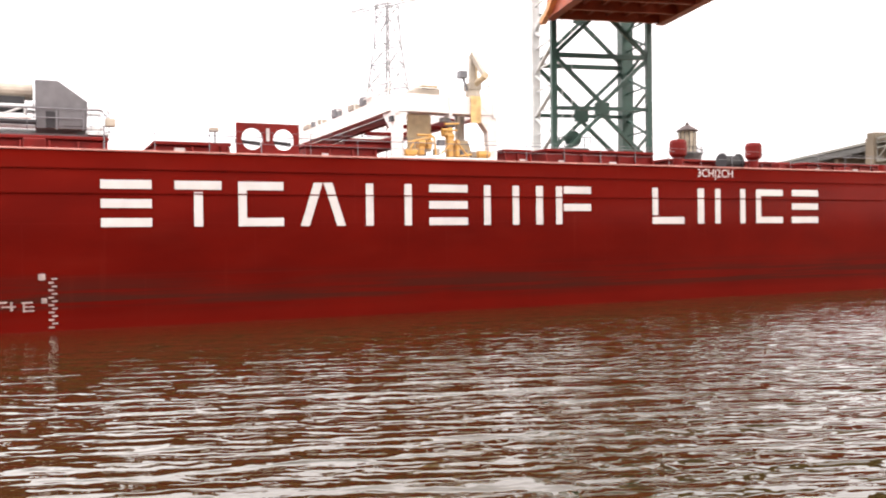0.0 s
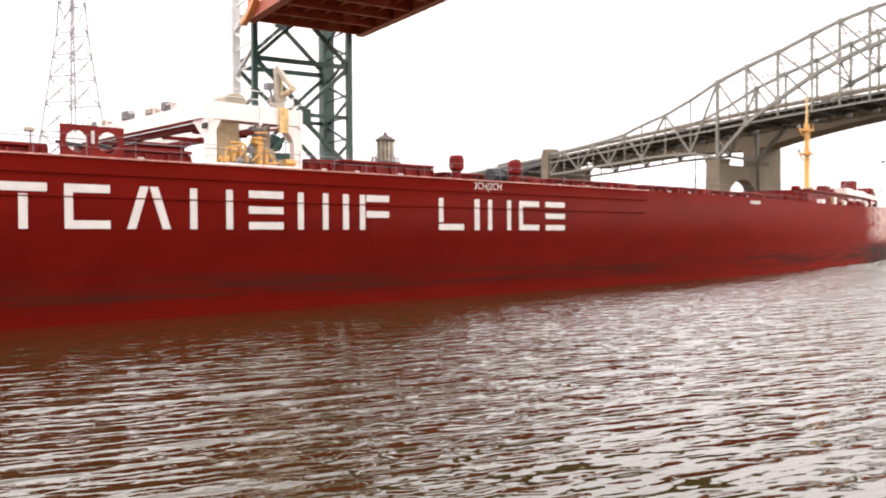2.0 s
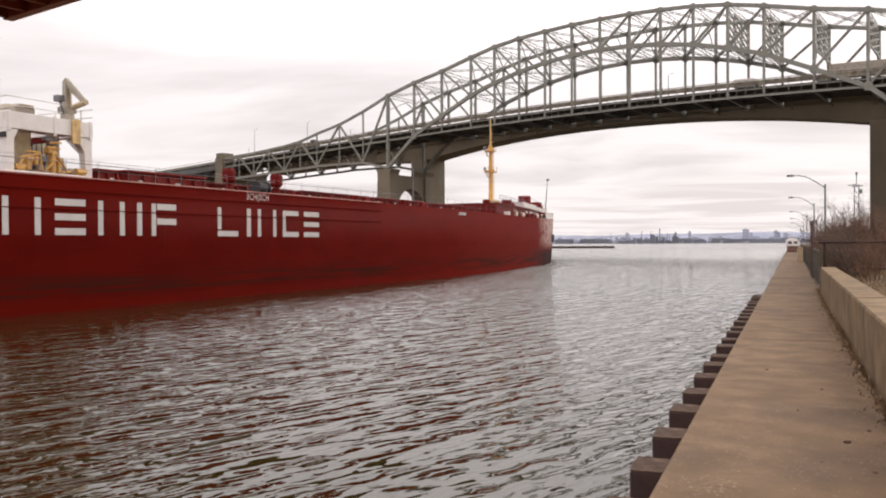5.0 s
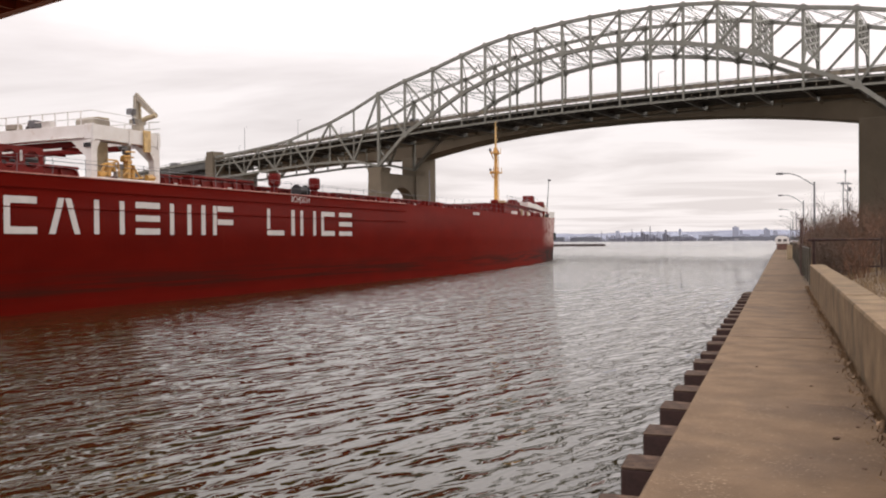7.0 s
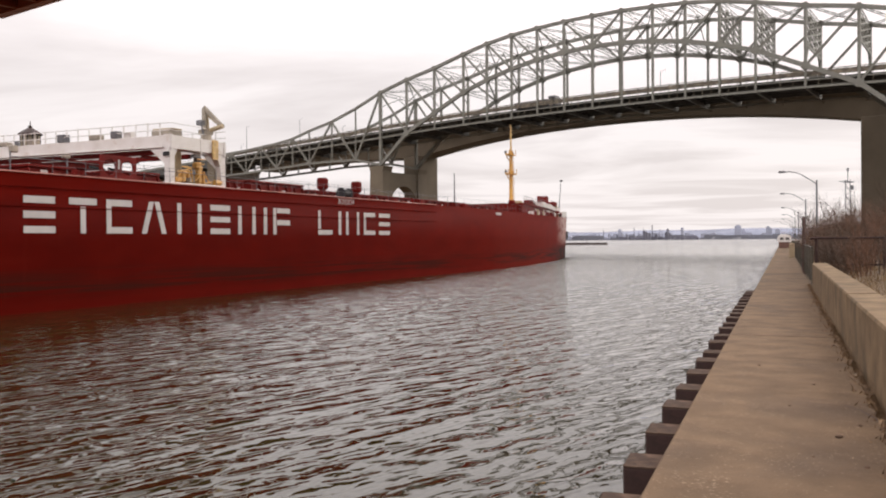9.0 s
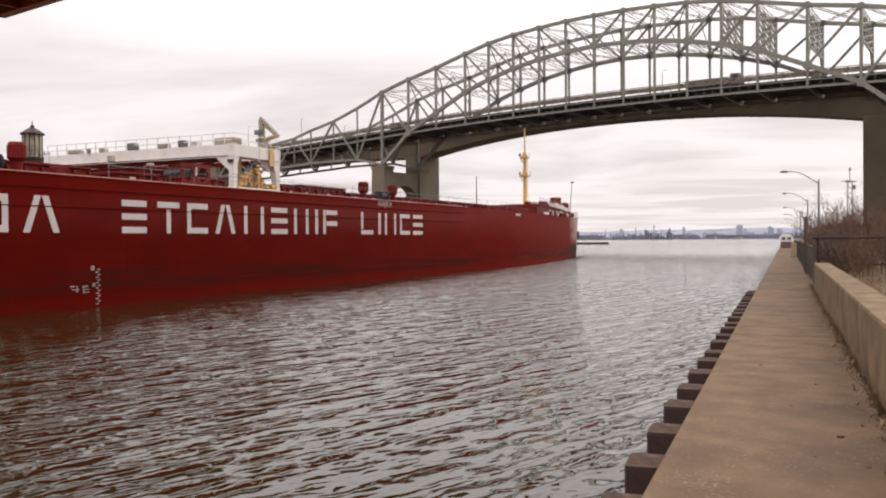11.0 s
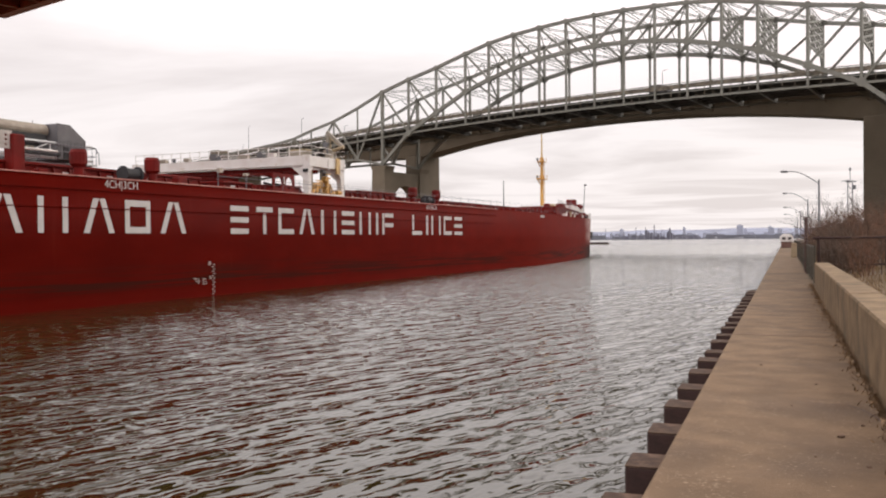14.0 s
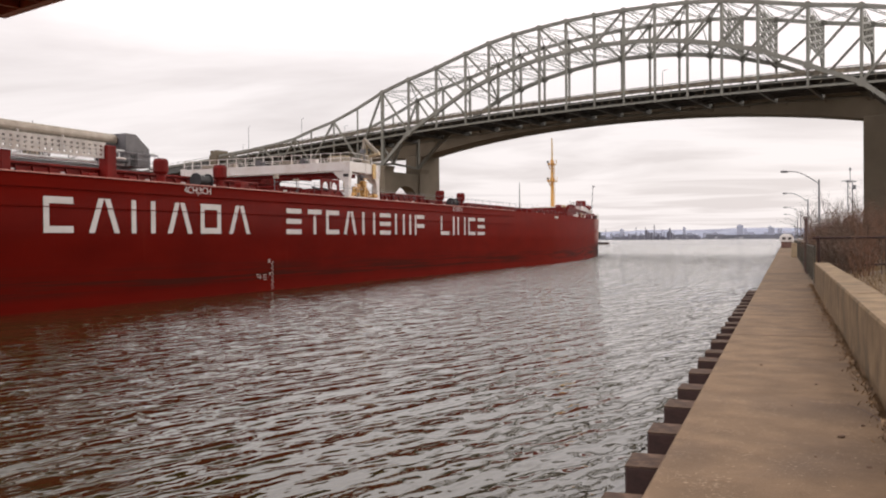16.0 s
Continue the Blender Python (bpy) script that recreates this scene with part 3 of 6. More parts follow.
# far bank of the canal
tagged(boxp("pavement", (-320, -160, -3), (-91, 330, 2.0), CONC), "concrete far bank of the canal", "bank", kind="structure")

# ---- far shore ----
def make_far():
    rng = np.random.RandomState(11)
    bm = bmesh.new()
    n = 260
    rows = []
    for i in range(n + 1):
        x = -2600 + 5200 * i / n
        h = 38 + 4 * math.sin(i * 0.06) + 1.6 * math.sin(i * 0.31 + 1) + rng.uniform(-0.8, 0.8)
        rows.append([bm.verts.new((x, 3600, -1)), bm.verts.new((x, 3650, 0.55 * h + rng.uniform(-2, 2))), bm.verts.new((x, 3720, h))])
    for a, b in zip(rows, rows[1:]):
        for k in range(2):
            bm.faces.new((a[k], b[k], b[k + 1], a[k + 1]))
    tagged(part("backdrop", bm, FAR), "haze-tinted blue-grey wooded hills across the harbour", "hills", kind="structure")

    def scatter(name, label, cat, m, count, d0, d1, wide, high, y0):
        """Roofs, sheds and clumps of trees along the shore; d is the direction x over y."""
        bm = bmesh.new()
        for i in range(count):
            x, w, h = rng.uniform(d0, d1) * y0, rng.uniform(*wide), rng.uniform(*high)
            y = y0 + 0.9 * i
            if i % 3:
                add_box(bm, (x - w / 2, y, -1), (x + w / 2, y + 20, h))
            else:
                add_prism(bm, [(x - w / 2, -1), (x + w / 2, -1), (x + w / 2, 0.7 * h), (x + w / 6, h), (x - w / 4, 0.93 * h), (x - w / 2, 0.6 * h)], 1, y, y + 20)
        tagged(part(name, bm, m), label, cat, kind="stuff")
    scatter("far_houses", "pale haze-tinted houses up the far hillside", "houses", FARL, 120, -0.26, 0.2, (6, 26), (9, 25), 3250)
    scatter("far_woods", "haze-tinted dark trees among the far houses", "woods", FARW, 70, -0.26, 0.2, (15, 70), (5, 17), 3120)
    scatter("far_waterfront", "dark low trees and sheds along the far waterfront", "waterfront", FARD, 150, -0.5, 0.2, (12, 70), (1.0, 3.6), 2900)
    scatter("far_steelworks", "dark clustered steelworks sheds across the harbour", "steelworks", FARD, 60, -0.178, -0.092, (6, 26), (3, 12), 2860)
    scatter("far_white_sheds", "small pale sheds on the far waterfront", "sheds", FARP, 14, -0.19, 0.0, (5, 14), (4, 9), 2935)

    def blk(name, label, cat, dirx, w, h, m, y=3300):
        bm = bmesh.new()
        add_box(bm, (dirx * y - w / 2, y, -1), (dirx * y + w / 2, y + 20, h))
        add_box(bm, (dirx * y - w / 4, y + 2, h), (dirx * y + w / 5, y + 12, h + 3))
        tagged(part(name, bm, m), label, cat)
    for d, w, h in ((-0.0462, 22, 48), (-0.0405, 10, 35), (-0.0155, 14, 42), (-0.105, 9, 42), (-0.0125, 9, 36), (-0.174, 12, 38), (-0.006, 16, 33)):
        blk("tower_block", "haze-tinted grey tower block on the far shore", "building", d, w, h, FARL)
    for k, (d, w, h) in enumerate(((-0.1465, 8, 27), (-0.1405, 6, 21), (-0.1206, 5, 33), (-0.1222, 9, 22), (-0.1188, 7, 19), (-0.166, 5, 17), (-0.1435, 5, 23), (-0.133, 7, 16))):
        blk("furnace_building", "dark steelworks furnace building on the far shore", "building", d, w, h, FARD, 2790 + 8 * k)
    for dx, h, r in ((-0.1575, 40, 0.9), (-0.1445, 31, 0.6), (-0.1525, 28, 0.6), (-0.1345, 30, 0.6), (-0.1155, 27, 0.6), (-0.1715, 29, 0.6), (-0.147, 39, 0.8), (-0.1373, 48, 1.3), (-0.129, 33, 0.8), (-0.192, 33, 0.9), (-0.1265, 30, 0.7)):
        bm = bmesh.new()
        add_tube(bm, (dx * 2840, 2840, -1), (dx * 2840, 2840, h), r * 1.3, r, 8)
        tagged(part("chimney", bm, FARD), "tall haze-tinted works chimney on the far shore", "chimney", "works chimneys")
    bm = bmesh.new()
    add_box(bm, (-400, 560, -1), (-106, 565, 1.25))
    for i in range(42):
        x = -399 + 7 * i
        add_box(bm, (x, 559.3, -1), (x + 1.2, 560.2, 1.5))
    tagged(part("breakwater", bm, RUST), "low dark timber breakwater in the harbour", "breakwater", kind="structure")


make_far()

# ---- bridges ----
# ---- steel arch bridge ----
BR = Matrix.Translation((-117.97, 249.54, 0)) @ Matrix.Rotation(radians(-17.9), 4, "Z")
WIDE, PAN, GAP = 11.03, 8.48, 19.6
# shear that lines the far truss up with the near one in the camera's view
VIEW_SHEAR = Matrix(((1, -0.12, 0, 0), (0, 1, 0, 0), (0, 0, 1, 0), (0, 0, 0, 1)))


def make_bridge():
    br = thing("arch_bridge", "grey-green steel through-arch truss road bridge on concrete piers", "bridge")
    br.matrix_basis = BR
    s = [0, WIDE, 2 * WIDE] + [3 * WIDE + i * PAN for i in range(11)]
    span = s[-1] + 3 * WIDE
    s += [span - 2 * WIDE, span - WIDE, span]
    top = [50.1, 52.8, 54.9, 57.5, 59.3, 60.4, 61.0, 61.4, 61.5]
    arch = [27.5, 36.5, 41.6, 46.5, 49.1, 51.1, 52.5, 53.3, 53.6]
    top += top[-2::-1]
    arch += arch[-2::-1]
    side = [WIDE, 2 * WIDE, 3 * WIDE] + [3 * WIDE + PAN * i for i in range(1, 7)]
    stop = [46.2, 43.0, 40.9, 38.9, 37.9, 37.3, 36.7, 36.2, 35.8]
    sbot = [29.7, 29.9, 29.9, 29.5, 29.2, 28.9, 28.5, 28.3, 28.0]

    def deck(u):
        """Height of the floor's lower edge."""
        c = abs(u - span / 2)
        return 37.6 - 0.00028 * c * c if c < 80 else 35.81 - 0.0448 * (c - 80) * 0.9

    def bar(name, a, b, w, h=None, m=STEEL):
        return beamp(name, VIEW_SHEAR @ Vector(a), VIEW_SHEAR @ Vector(b), w, m, br, h)
    for v in (0, GAP):
        for i in range(16):
            bar("top_chord", (s[i], v, top[i]), (s[i + 1], v, top[i + 1]), 0.75, 0.85)
            bar("arch_rib", (s[i], v, arch[i]), (s[i + 1], v, arch[i + 1]), 0.85, 1.0)
        for i in range(17):
            bar("vertical", (s[i], v, arch[i]), (s[i], v, top[i]), 0.85 if i in (0, 16) else 0.6)
            d = deck(s[i])
            if arch[i] > d + 0.5:
                bar("hanger", (s[i], v, d - 0.3), (s[i], v, arch[i]), 0.5)
        for i in range(16):
            if i < 8:
                bar("diagonal", (s[i], v, top[i]), (s[i + 1], v, arch[i + 1]), 0.5)
            else:
                bar("diagonal", (s[i], v, arch[i]), (s[i + 1], v, top[i + 1]), 0.5)
        for sg, base in ((-1, 0), (1, span)):
            pt, pb, pu = top[0], arch[0], base
            for k, (u, zt, zb) in enumerate(zip(side, stop, sbot)):
                x = base + sg * u
                bar("top_chord", (pu, v, pt), (x, v, zt), 0.65, 0.75)
                bar("bottom_chord", (pu, v, pb), (x, v, zb), 0.6, 0.7)
                bar("vertical", (x, v, zb), (x, v, zt), 0.4)
                if k % 2 == 0:
                    bar("diagonal", (pu, v, pt), (x, v, zb), 0.55)
                else:
                    bar("diagonal", (pu, v, pb), (x, v, zt), 0.55)
                pt, pb, pu = zt, zb, x
        # plates where the members meet
        for i in range(17):
            for z, q in ((arch[i], 0.95), (top[i], 0.7)):
                if z > 30:
                    bm = bmesh.new()
                    add_prism(bm, [(s[i] - q, z - 0.5 * q), (s[i] - 0.4 * q, z - q), (s[i] + 0.4 * q, z - q), (s[i] + q, z - 0.5 * q), (s[i] + q, z + 0.5 * q), (s[i] + 0.4 * q, z + q), (s[i] - 0.4 * q, z + q), (s[i] - q, z + 0.5 * q)], 1, v - 0.46, v + 0.46)
                    bmesh.ops.transform(bm, matrix=VIEW_SHEAR, verts=bm.verts)
                    part("gusset_plate", bm, STEEL, br)
    # floor: edge girders, cross girders, slab, parapets
    us = [-side[i] for i in range(8, -1, -1)] + s + [span + u for u in side]
    for a, b in zip(us, us[1:]):
        za, zb = deck(a), deck(b)
        for v in (0, GAP):
            bar("edge_girder", (a, v, za), (b, v, zb), 0.3, 0.5)
            bar("parapet", (a, v, za + 2.95), (b, v, zb + 2.95), 0.25, 1.1, RAILB)
            bar("rail", (a, v, za + 3.75), (b, v, zb + 3.75), 0.16, 0.16, RAILB)
            bar("mid_rail", (a, v - 0.1, za + 1.55), (b, v - 0.1, zb + 1.55), 0.2, 0.22)
        for k in range(1, 5):
            v = GAP * k / 5
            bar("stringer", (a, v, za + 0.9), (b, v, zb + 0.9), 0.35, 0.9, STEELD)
        bar("deck_slab", (a, GAP / 2, za + 1.85), (b, GAP / 2, zb + 1.85), GAP - 0.5, 0.4, TARMAC)
        m = 0.5 * (a + b)
        for v in (-0.05, GAP + 0.05):
            bar("post", (m, v, deck(m) + 0.3), (m, v, deck(m) + 3.6), 0.16, None, RAILB)
            bar("post", (0.5 * (a + m), v, deck(m) + 0.3), (0.5 * (a + m), v, deck(m) + 3.6), 0.12, None, RAILB)
            bar("post", (0.5 * (b + m), v, deck(m) + 0.3), (0.5 * (b + m), v, deck(m) + 3.6), 0.12, None, RAILB)
    # plain approach spans beyond both ends
    for sg, u0 in ((-1, us[0]), (1, us[-1])):
        for k in range(6):
            a, b = u0 + sg * 26 * k, u0 + sg * 26 * (k + 1)
            za, zb = deck(a), deck(b)
            for v in (0.4, GAP / 2, GAP - 0.4):
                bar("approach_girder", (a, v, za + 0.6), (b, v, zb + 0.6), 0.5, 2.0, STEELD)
            bar("deck_slab", (a, GAP / 2, za + 1.85), (b, GAP / 2, zb + 1.85), GAP - 0.5, 0.4, TARMAC)
            for v in (0, GAP):
                bar("parapet", (a, v, za + 2.4), (b, v, zb + 2.4), 0.3, 0.9)
                bar("rail", (a, v, za + 3.5), (b, v, zb + 3.5), 0.14, 0.14)
            if k:
                boxp("approach_pier", (a - 1.2, 2, -3), (a + 1.2, GAP - 2, za - 0.4), CONCB, br)
    for u in us:
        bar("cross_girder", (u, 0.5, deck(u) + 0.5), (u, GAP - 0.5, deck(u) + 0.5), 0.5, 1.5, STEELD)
    # wind bracing between the two trusses
    def laced(name, p, q, depth, n):
        """A member of two angles joined by zigzag lacing."""
        p, q = VIEW_SHEAR @ Vector(p), VIEW_SHEAR @ Vector(q)
        d = (q - p).normalized()
        side_way = d.cross(Vector((0, 0, 1)))
        up = side_way.cross(d).normalized() if side_way.length > 0.1 else Vector((0, 1, 0))
        bm = bmesh.new()
        for e in (-1, 1):
            add_beam(bm, p + up * (e * depth / 2), q + up * (e * depth / 2), 0.16, 0.13)
        for k in range(n):
            e = 1 if k % 2 else -1
            add_beam(bm, p.lerp(q, k / n) + up * (e * depth / 2), p.lerp(q, (k + 1) / n) - up * (e * depth / 2), 0.08)
        part(name, bm, STEEL, br)

    for i in range(17):
        laced("top_strut", (s[i], 0, top[i] - 0.2), (s[i], GAP, top[i] - 0.2), 0.9, 10)
        if arch[i] > deck(s[i]) + 6:
            laced("rib_strut", (s[i], 0, arch[i]), (s[i], GAP, arch[i]), 0.8, 10)
        # sway frame: crossed lattice down to the rib, or to the headroom over the road, with knees below
        zt, zb = top[i] - 0.9, max(arch[i] + 0.7, deck(s[i]) + 9.5)
        if zt - zb < 1.5:
            continue
        bm = bmesh.new()
        if i < 12:
            for v in (0, GAP):
                add_beam(bm, (s[i], v, zb), (s[i], GAP / 2, zt), 0.2)
            bmesh.ops.transform(bm, matrix=VIEW_SHEAR, verts=bm.verts)
            part("sway_frame", bm, STEEL, br)
            continue
        rows = max(2, round((zt - zb) / 1.6))
        for r in range(rows):
            z0, z1 = zb + (zt - zb) * r / rows, zb + (zt - zb) * (r + 1) / rows
            for k in range(3):
                va, vb = GAP * k / 3, GAP * (k + 1) / 3
                add_beam(bm, (s[i], va, z0), (s[i], vb, z1), 0.36)
                add_beam(bm, (s[i], va, z1), (s[i], vb, z0), 0.36)
        for k in (1, 2):
            add_beam(bm, (s[i], GAP * k / 3, zb), (s[i], GAP * k / 3, zt), 0.34, 0.5)
        add_beam(bm, (s[i], 0, zb), (s[i], GAP, zb), 0.34, 0.4)
        if arch[i] < deck(s[i]) + 8:
            for v, e in ((0, 1), (GAP, -1)):
                add_beam(bm, (s[i], v, zb - 4.5), (s[i], v + e * 3.2, zb), 0.35)
        bmesh.ops.transform(bm, matrix=VIEW_SHEAR, verts=bm.verts)
        part("sway_frame", bm, STEEL, br)
    for i in range(16):
        for v0, v1 in ((0, GAP), (GAP, 0)):
            laced("top_lateral", (s[i], v0, top[i]), (s[i + 1], v1, top[i + 1]), 0.45, 8)
            if min(arch[i], arch[i + 1]) > 45:
                laced("rib_lateral", (s[i], v0, arch[i]), (s[i + 1], v1, arch[i + 1]), 0.4, 8)
    # concrete piers under the bearings and the end blocks
    for u, w in ((0, 5.0), (span, 5.0)):
        bm = bmesh.new()
        add_prism(bm, [(u - 3.6, -4), (u + 3.6, -4), (u + 2.6, 25.5), (u + 3.2, 26.9), (u - 3.2, 26.9), (u - 2.6, 25.5)], 1, -2.5, 2.5)
        add_prism(bm, [(u - 3.6, -4), (u + 3.6, -4), (u + 2.6, 25.5), (u + 3.2, 26.9), (u - 3.2, 26.9), (u - 2.6, 25.5)], 1, GAP - 2.5, GAP + 2.5)
        add_box(bm, (u - 2.2, 2.4, 21.5), (u + 2.2, GAP - 2.4, 25.2))
        c, r = GAP / 2, GAP / 2 - 2.4
        for k in range(12):
            va, vb = c - r + 2 * r * k / 12, c - r + 2 * r * (k + 1) / 12
            za, zb = (14.5 + 6.6 * max(0.0, 1 - ((q - c) / r) ** 2) ** 0.5 for q in (va, vb))
            add_prism(bm, [(va, za), (vb, zb), (vb, 21.55), (va, 21.55)], 0, u - 2.1, u + 2.1)
        bmesh.ops.transform(bm, matrix=VIEW_SHEAR, verts=bm.verts)
        part("pier", bm, CONCB, br, "tan concrete bridge pier with an arched opening")
    for u in (-side[-1], span + side[-1]):
        bm = bmesh.new()
        sg = -1 if u < 0 else 1
        add_box(bm, (u - 2.2 + sg * 2.5, -1.2, -3), (u + 2.2 + sg * 2.5, 4.5, 36.2))
        add_box(bm, (u - 1.9 + sg * 2.5, -0.9, 36.2), (u + 1.9 + sg * 2.5, 4.2, 38.0))
        add_box(bm, (u - 1.4 + sg * 2.5, 4.5, -3), (u + 1.4 + sg * 2.5, GAP + 1, 31))
        part("end_pier", bm, CONCB, br, "square grey concrete end pier")
    return br, deck, span


bridge, deck_z, SPAN = make_bridge()


def make_twin():
    tw = thing("girder_bridge", "twin concrete road bridge with haunched box girders on tall piers", "bridge")
    tw.matrix_basis = Matrix.Translation((0, 33, 0)) @ BR @ Matrix.Translation((-6.5, 0, 0))
    bm = bmesh.new()
    n = 48
    rows = []
    for i in range(n + 1):
        u = -84 + (SPAN + 168) * i / n
        c = u - SPAN / 2
        if abs(c) < SPAN / 2:
            zb = 39.0 - 6.4 * (abs(c) / (SPAN / 2)) ** 2.2
        else:
            zb = 32.6 + 2.8 * min(1, (abs(c) - SPAN / 2) / 40) ** 0.7 - 0.03 * (abs(c) - SPAN / 2)
        zt = 41.6 - 0.00035 * c * c if abs(c) < 76 else 39.6 - 0.045 * (abs(c) - 76)
        rows.append([bm.verts.new(p) for p in ((u, 0, zt), (u, 2.2, zt - 0.9), (u, 3.0, zb), (u, 11.5, zb), (u, 12.3, zt - 0.9), (u, 14.5, zt), (u, 14.5, zt + 1), (u, 0, zt + 1))])
    for a, b in zip(rows, rows[1:]):
        for i in range(8):
            bm.faces.new((a[i], a[(i + 1) % 8], b[(i + 1) % 8], b[i]))
    part("box_girder", bm, CONCB, tw)
    for i in range(30):
        u = -70 + 10 * i
        c = u - SPAN / 2
        zt = 41.6 - 0.00035 * c * c if abs(c) < 76 else 39.6 - 0.045 * (abs(c) - 76)
        bm = bmesh.new()
        add_prism(bm, [(0.15, zt - 0.05), (2.3, zt - 0.9), (2.9, zt - 2.6), (2.6, zt - 2.6)], 0, u - 0.2, u + 0.2)
        part("bracket", bm, CONCB, tw)
    for u in (0, SPAN):
        bm = bmesh.new()
        lo = u - 2.2 if u else u - 3.5
        add_prism(bm, [(lo, -4), (lo + 7, -4), (lo + 7, 33.4), (lo, 33.4)], 1, 2.0, 12.5)
        part("pier", bm, CONCB, tw, "tall plain concrete pier", 0.1)


make_twin()

# ---- lift bridge, lighthouse, pylon ----
# ---- lift bridge: far tower with the raised span ----
def make_lift_bridge():
    lb = thing("lift_bridge", "vertical lift bridge, green lattice tower with a raised orange span", "bridge", at=(-95.5, 67.3, 0), turn=-15)
    W, D = 13.6, -7.4
    for x, y, m in ((0, 0, GREEN), (0, W, GREEN), (D, 0, SILVER), (D, W, GREEN)):
        beamp("leg", (x, y, 1.5), (x, y, 62), 0.75 if x == 0 else 1.7 if y else 1.1, m, lb)
    # wide faces: crossed bracing with a gusset plate and paired struts
    for x in (0, D):
        for zc in (6.4, 20.4, 34.4, 48.4):
            for y in (0, W):
                for dz in (-7, 7):
                    beamp("brace", (x, W / 2, zc + 0.1 * dz), (x, y, zc + dz), 0.5, GREEN, lb)
            for z in (zc,):
                beamp("strut", (x, 0, z), (x, W, z), 0.45, GREEN, lb, 0.5)
            boxp("gusset", (x - 0.3, W / 2 - 1.0, zc - 0.8), (x + 0.3, W / 2 + 1.0, zc + 0.8), GREEN, lb)
            for z in (zc + 7.0,):
                beamp("strut", (x, 0, z), (x, W, z), 0.5, GREEN, lb, 0.6)
    # narrow faces: laced plates, the outer galvanised, the inner dark to stand for its shade
    for y, m in ((0, SILVER), (W, GREEN)):
        z = 2.0
        k = 0
        while z < 60:
            beamp("lacing", (0, y, z if k % 2 else z + 3.0), (D, y, z + 3.0 if k % 2 else z), 0.5 if m is SILVER else 0.32, m, lb, 0.3)
            beamp("lacing", (D, y, z + 0.6), (0, y, z + 0.6), 0.2, m, lb, 0.2)
            z += 3.0
            k += 1
    # machinery and a stair landing low in the tower
    boxp("machinery_house", (D + 0.6, 1.0, 2.0), (-0.6, 5.2, 15.2), GREEN, lb, bevel=0.1)
    for k in range(6):
        beamp("landing_rail", (-0.4, 0.8 + 0.9 * k, 15.2), (-0.4, 0.8 + 0.9 * k, 16.6), 0.12, GREEN, lb)
    beamp("landing_rail", (-0.4, 0.8, 16.6), (-0.4, 5.3, 16.6), 0.12, GREEN, lb)
    tubep("sheave", (-1.2, 3.0, 16.4), (-0.7, 3.0, 16.4), 1.1, GREEN, lb, n=16)
    # lift cables and guide rails inside the tower
    for y in (2.6, 4.0):
        beamp("cable", (D / 2, y, 33), (D / 2, y, 62), 0.12, SILVER, lb)
        beamp("cable", (D / 2, y, 8), (D / 2, y, 33), 0.08, SILVER, lb)
    # raised span seen from below
    z = 31.7
    E = 113.0
    for y in (-0.9, W + 1.2):
        beamp("span_girder", (1.0, y, z + 0.8), (E, y, z + 0.8), 0.7, ORANGE, lb, 1.6)
        beamp("span_flange", (1.0, y, z - 0.03), (E, y, z - 0.03), 1.2, ORANGE, lb, 0.16)
        for k in range(12):
            x = 1.0 + k * 9.3
            beamp("span_vertical", (x, y, z + 1.6), (x, y, z + 13), 0.5, ORANGE, lb)
            beamp("span_diagonal", (x, y, z + (1.6 if k % 2 else 13)), (x + 9.3, y, z + (13 if k % 2 else 1.6)), 0.5, ORANGE, lb)
        beamp("span_chord", (1.0, y, z + 13), (E, y, z + 13), 0.6, ORANGE, lb)
    for k in range(24):
        x = 1.3 + k * 4.8
        beamp("floor_beam", (x, -0.9, z + 0.75), (x, W + 1.2, z + 0.75), 0.5, ORANGE, lb, 1.3)
    for k in range(1, 6):
        y = -0.9 + k * (W + 2.1) / 6
        beamp("stringer", (1.0, y, z + 1.1), (E, y, z + 1.1), 0.4, ORANGE, lb, 0.7)
    bm = bmesh.new()
    for y0, y1 in ((-0.5, 2.9), (2.95, 6.4), (6.45, 10.8), (11.0, W + 1.0)):
        add_box(bm, (1.0, y0, z + 1.55), (E, y1, z + 1.8))
    part("span_deck", bm, ORANGE, lb)
    for y in (-1.6,):
        beamp("knee_bracket", (0.4, y, z - 0.2), (2.6, y, z + 0.4), 0.8, ORANGEL, lb, 0.7)
        beamp("knee_bracket", (2.6, y, z + 0.4), (6.5, y + 0.2, z + 3.4), 0.8, ORANGEL, lb, 0.7)
    return lb


make_lift_bridge()


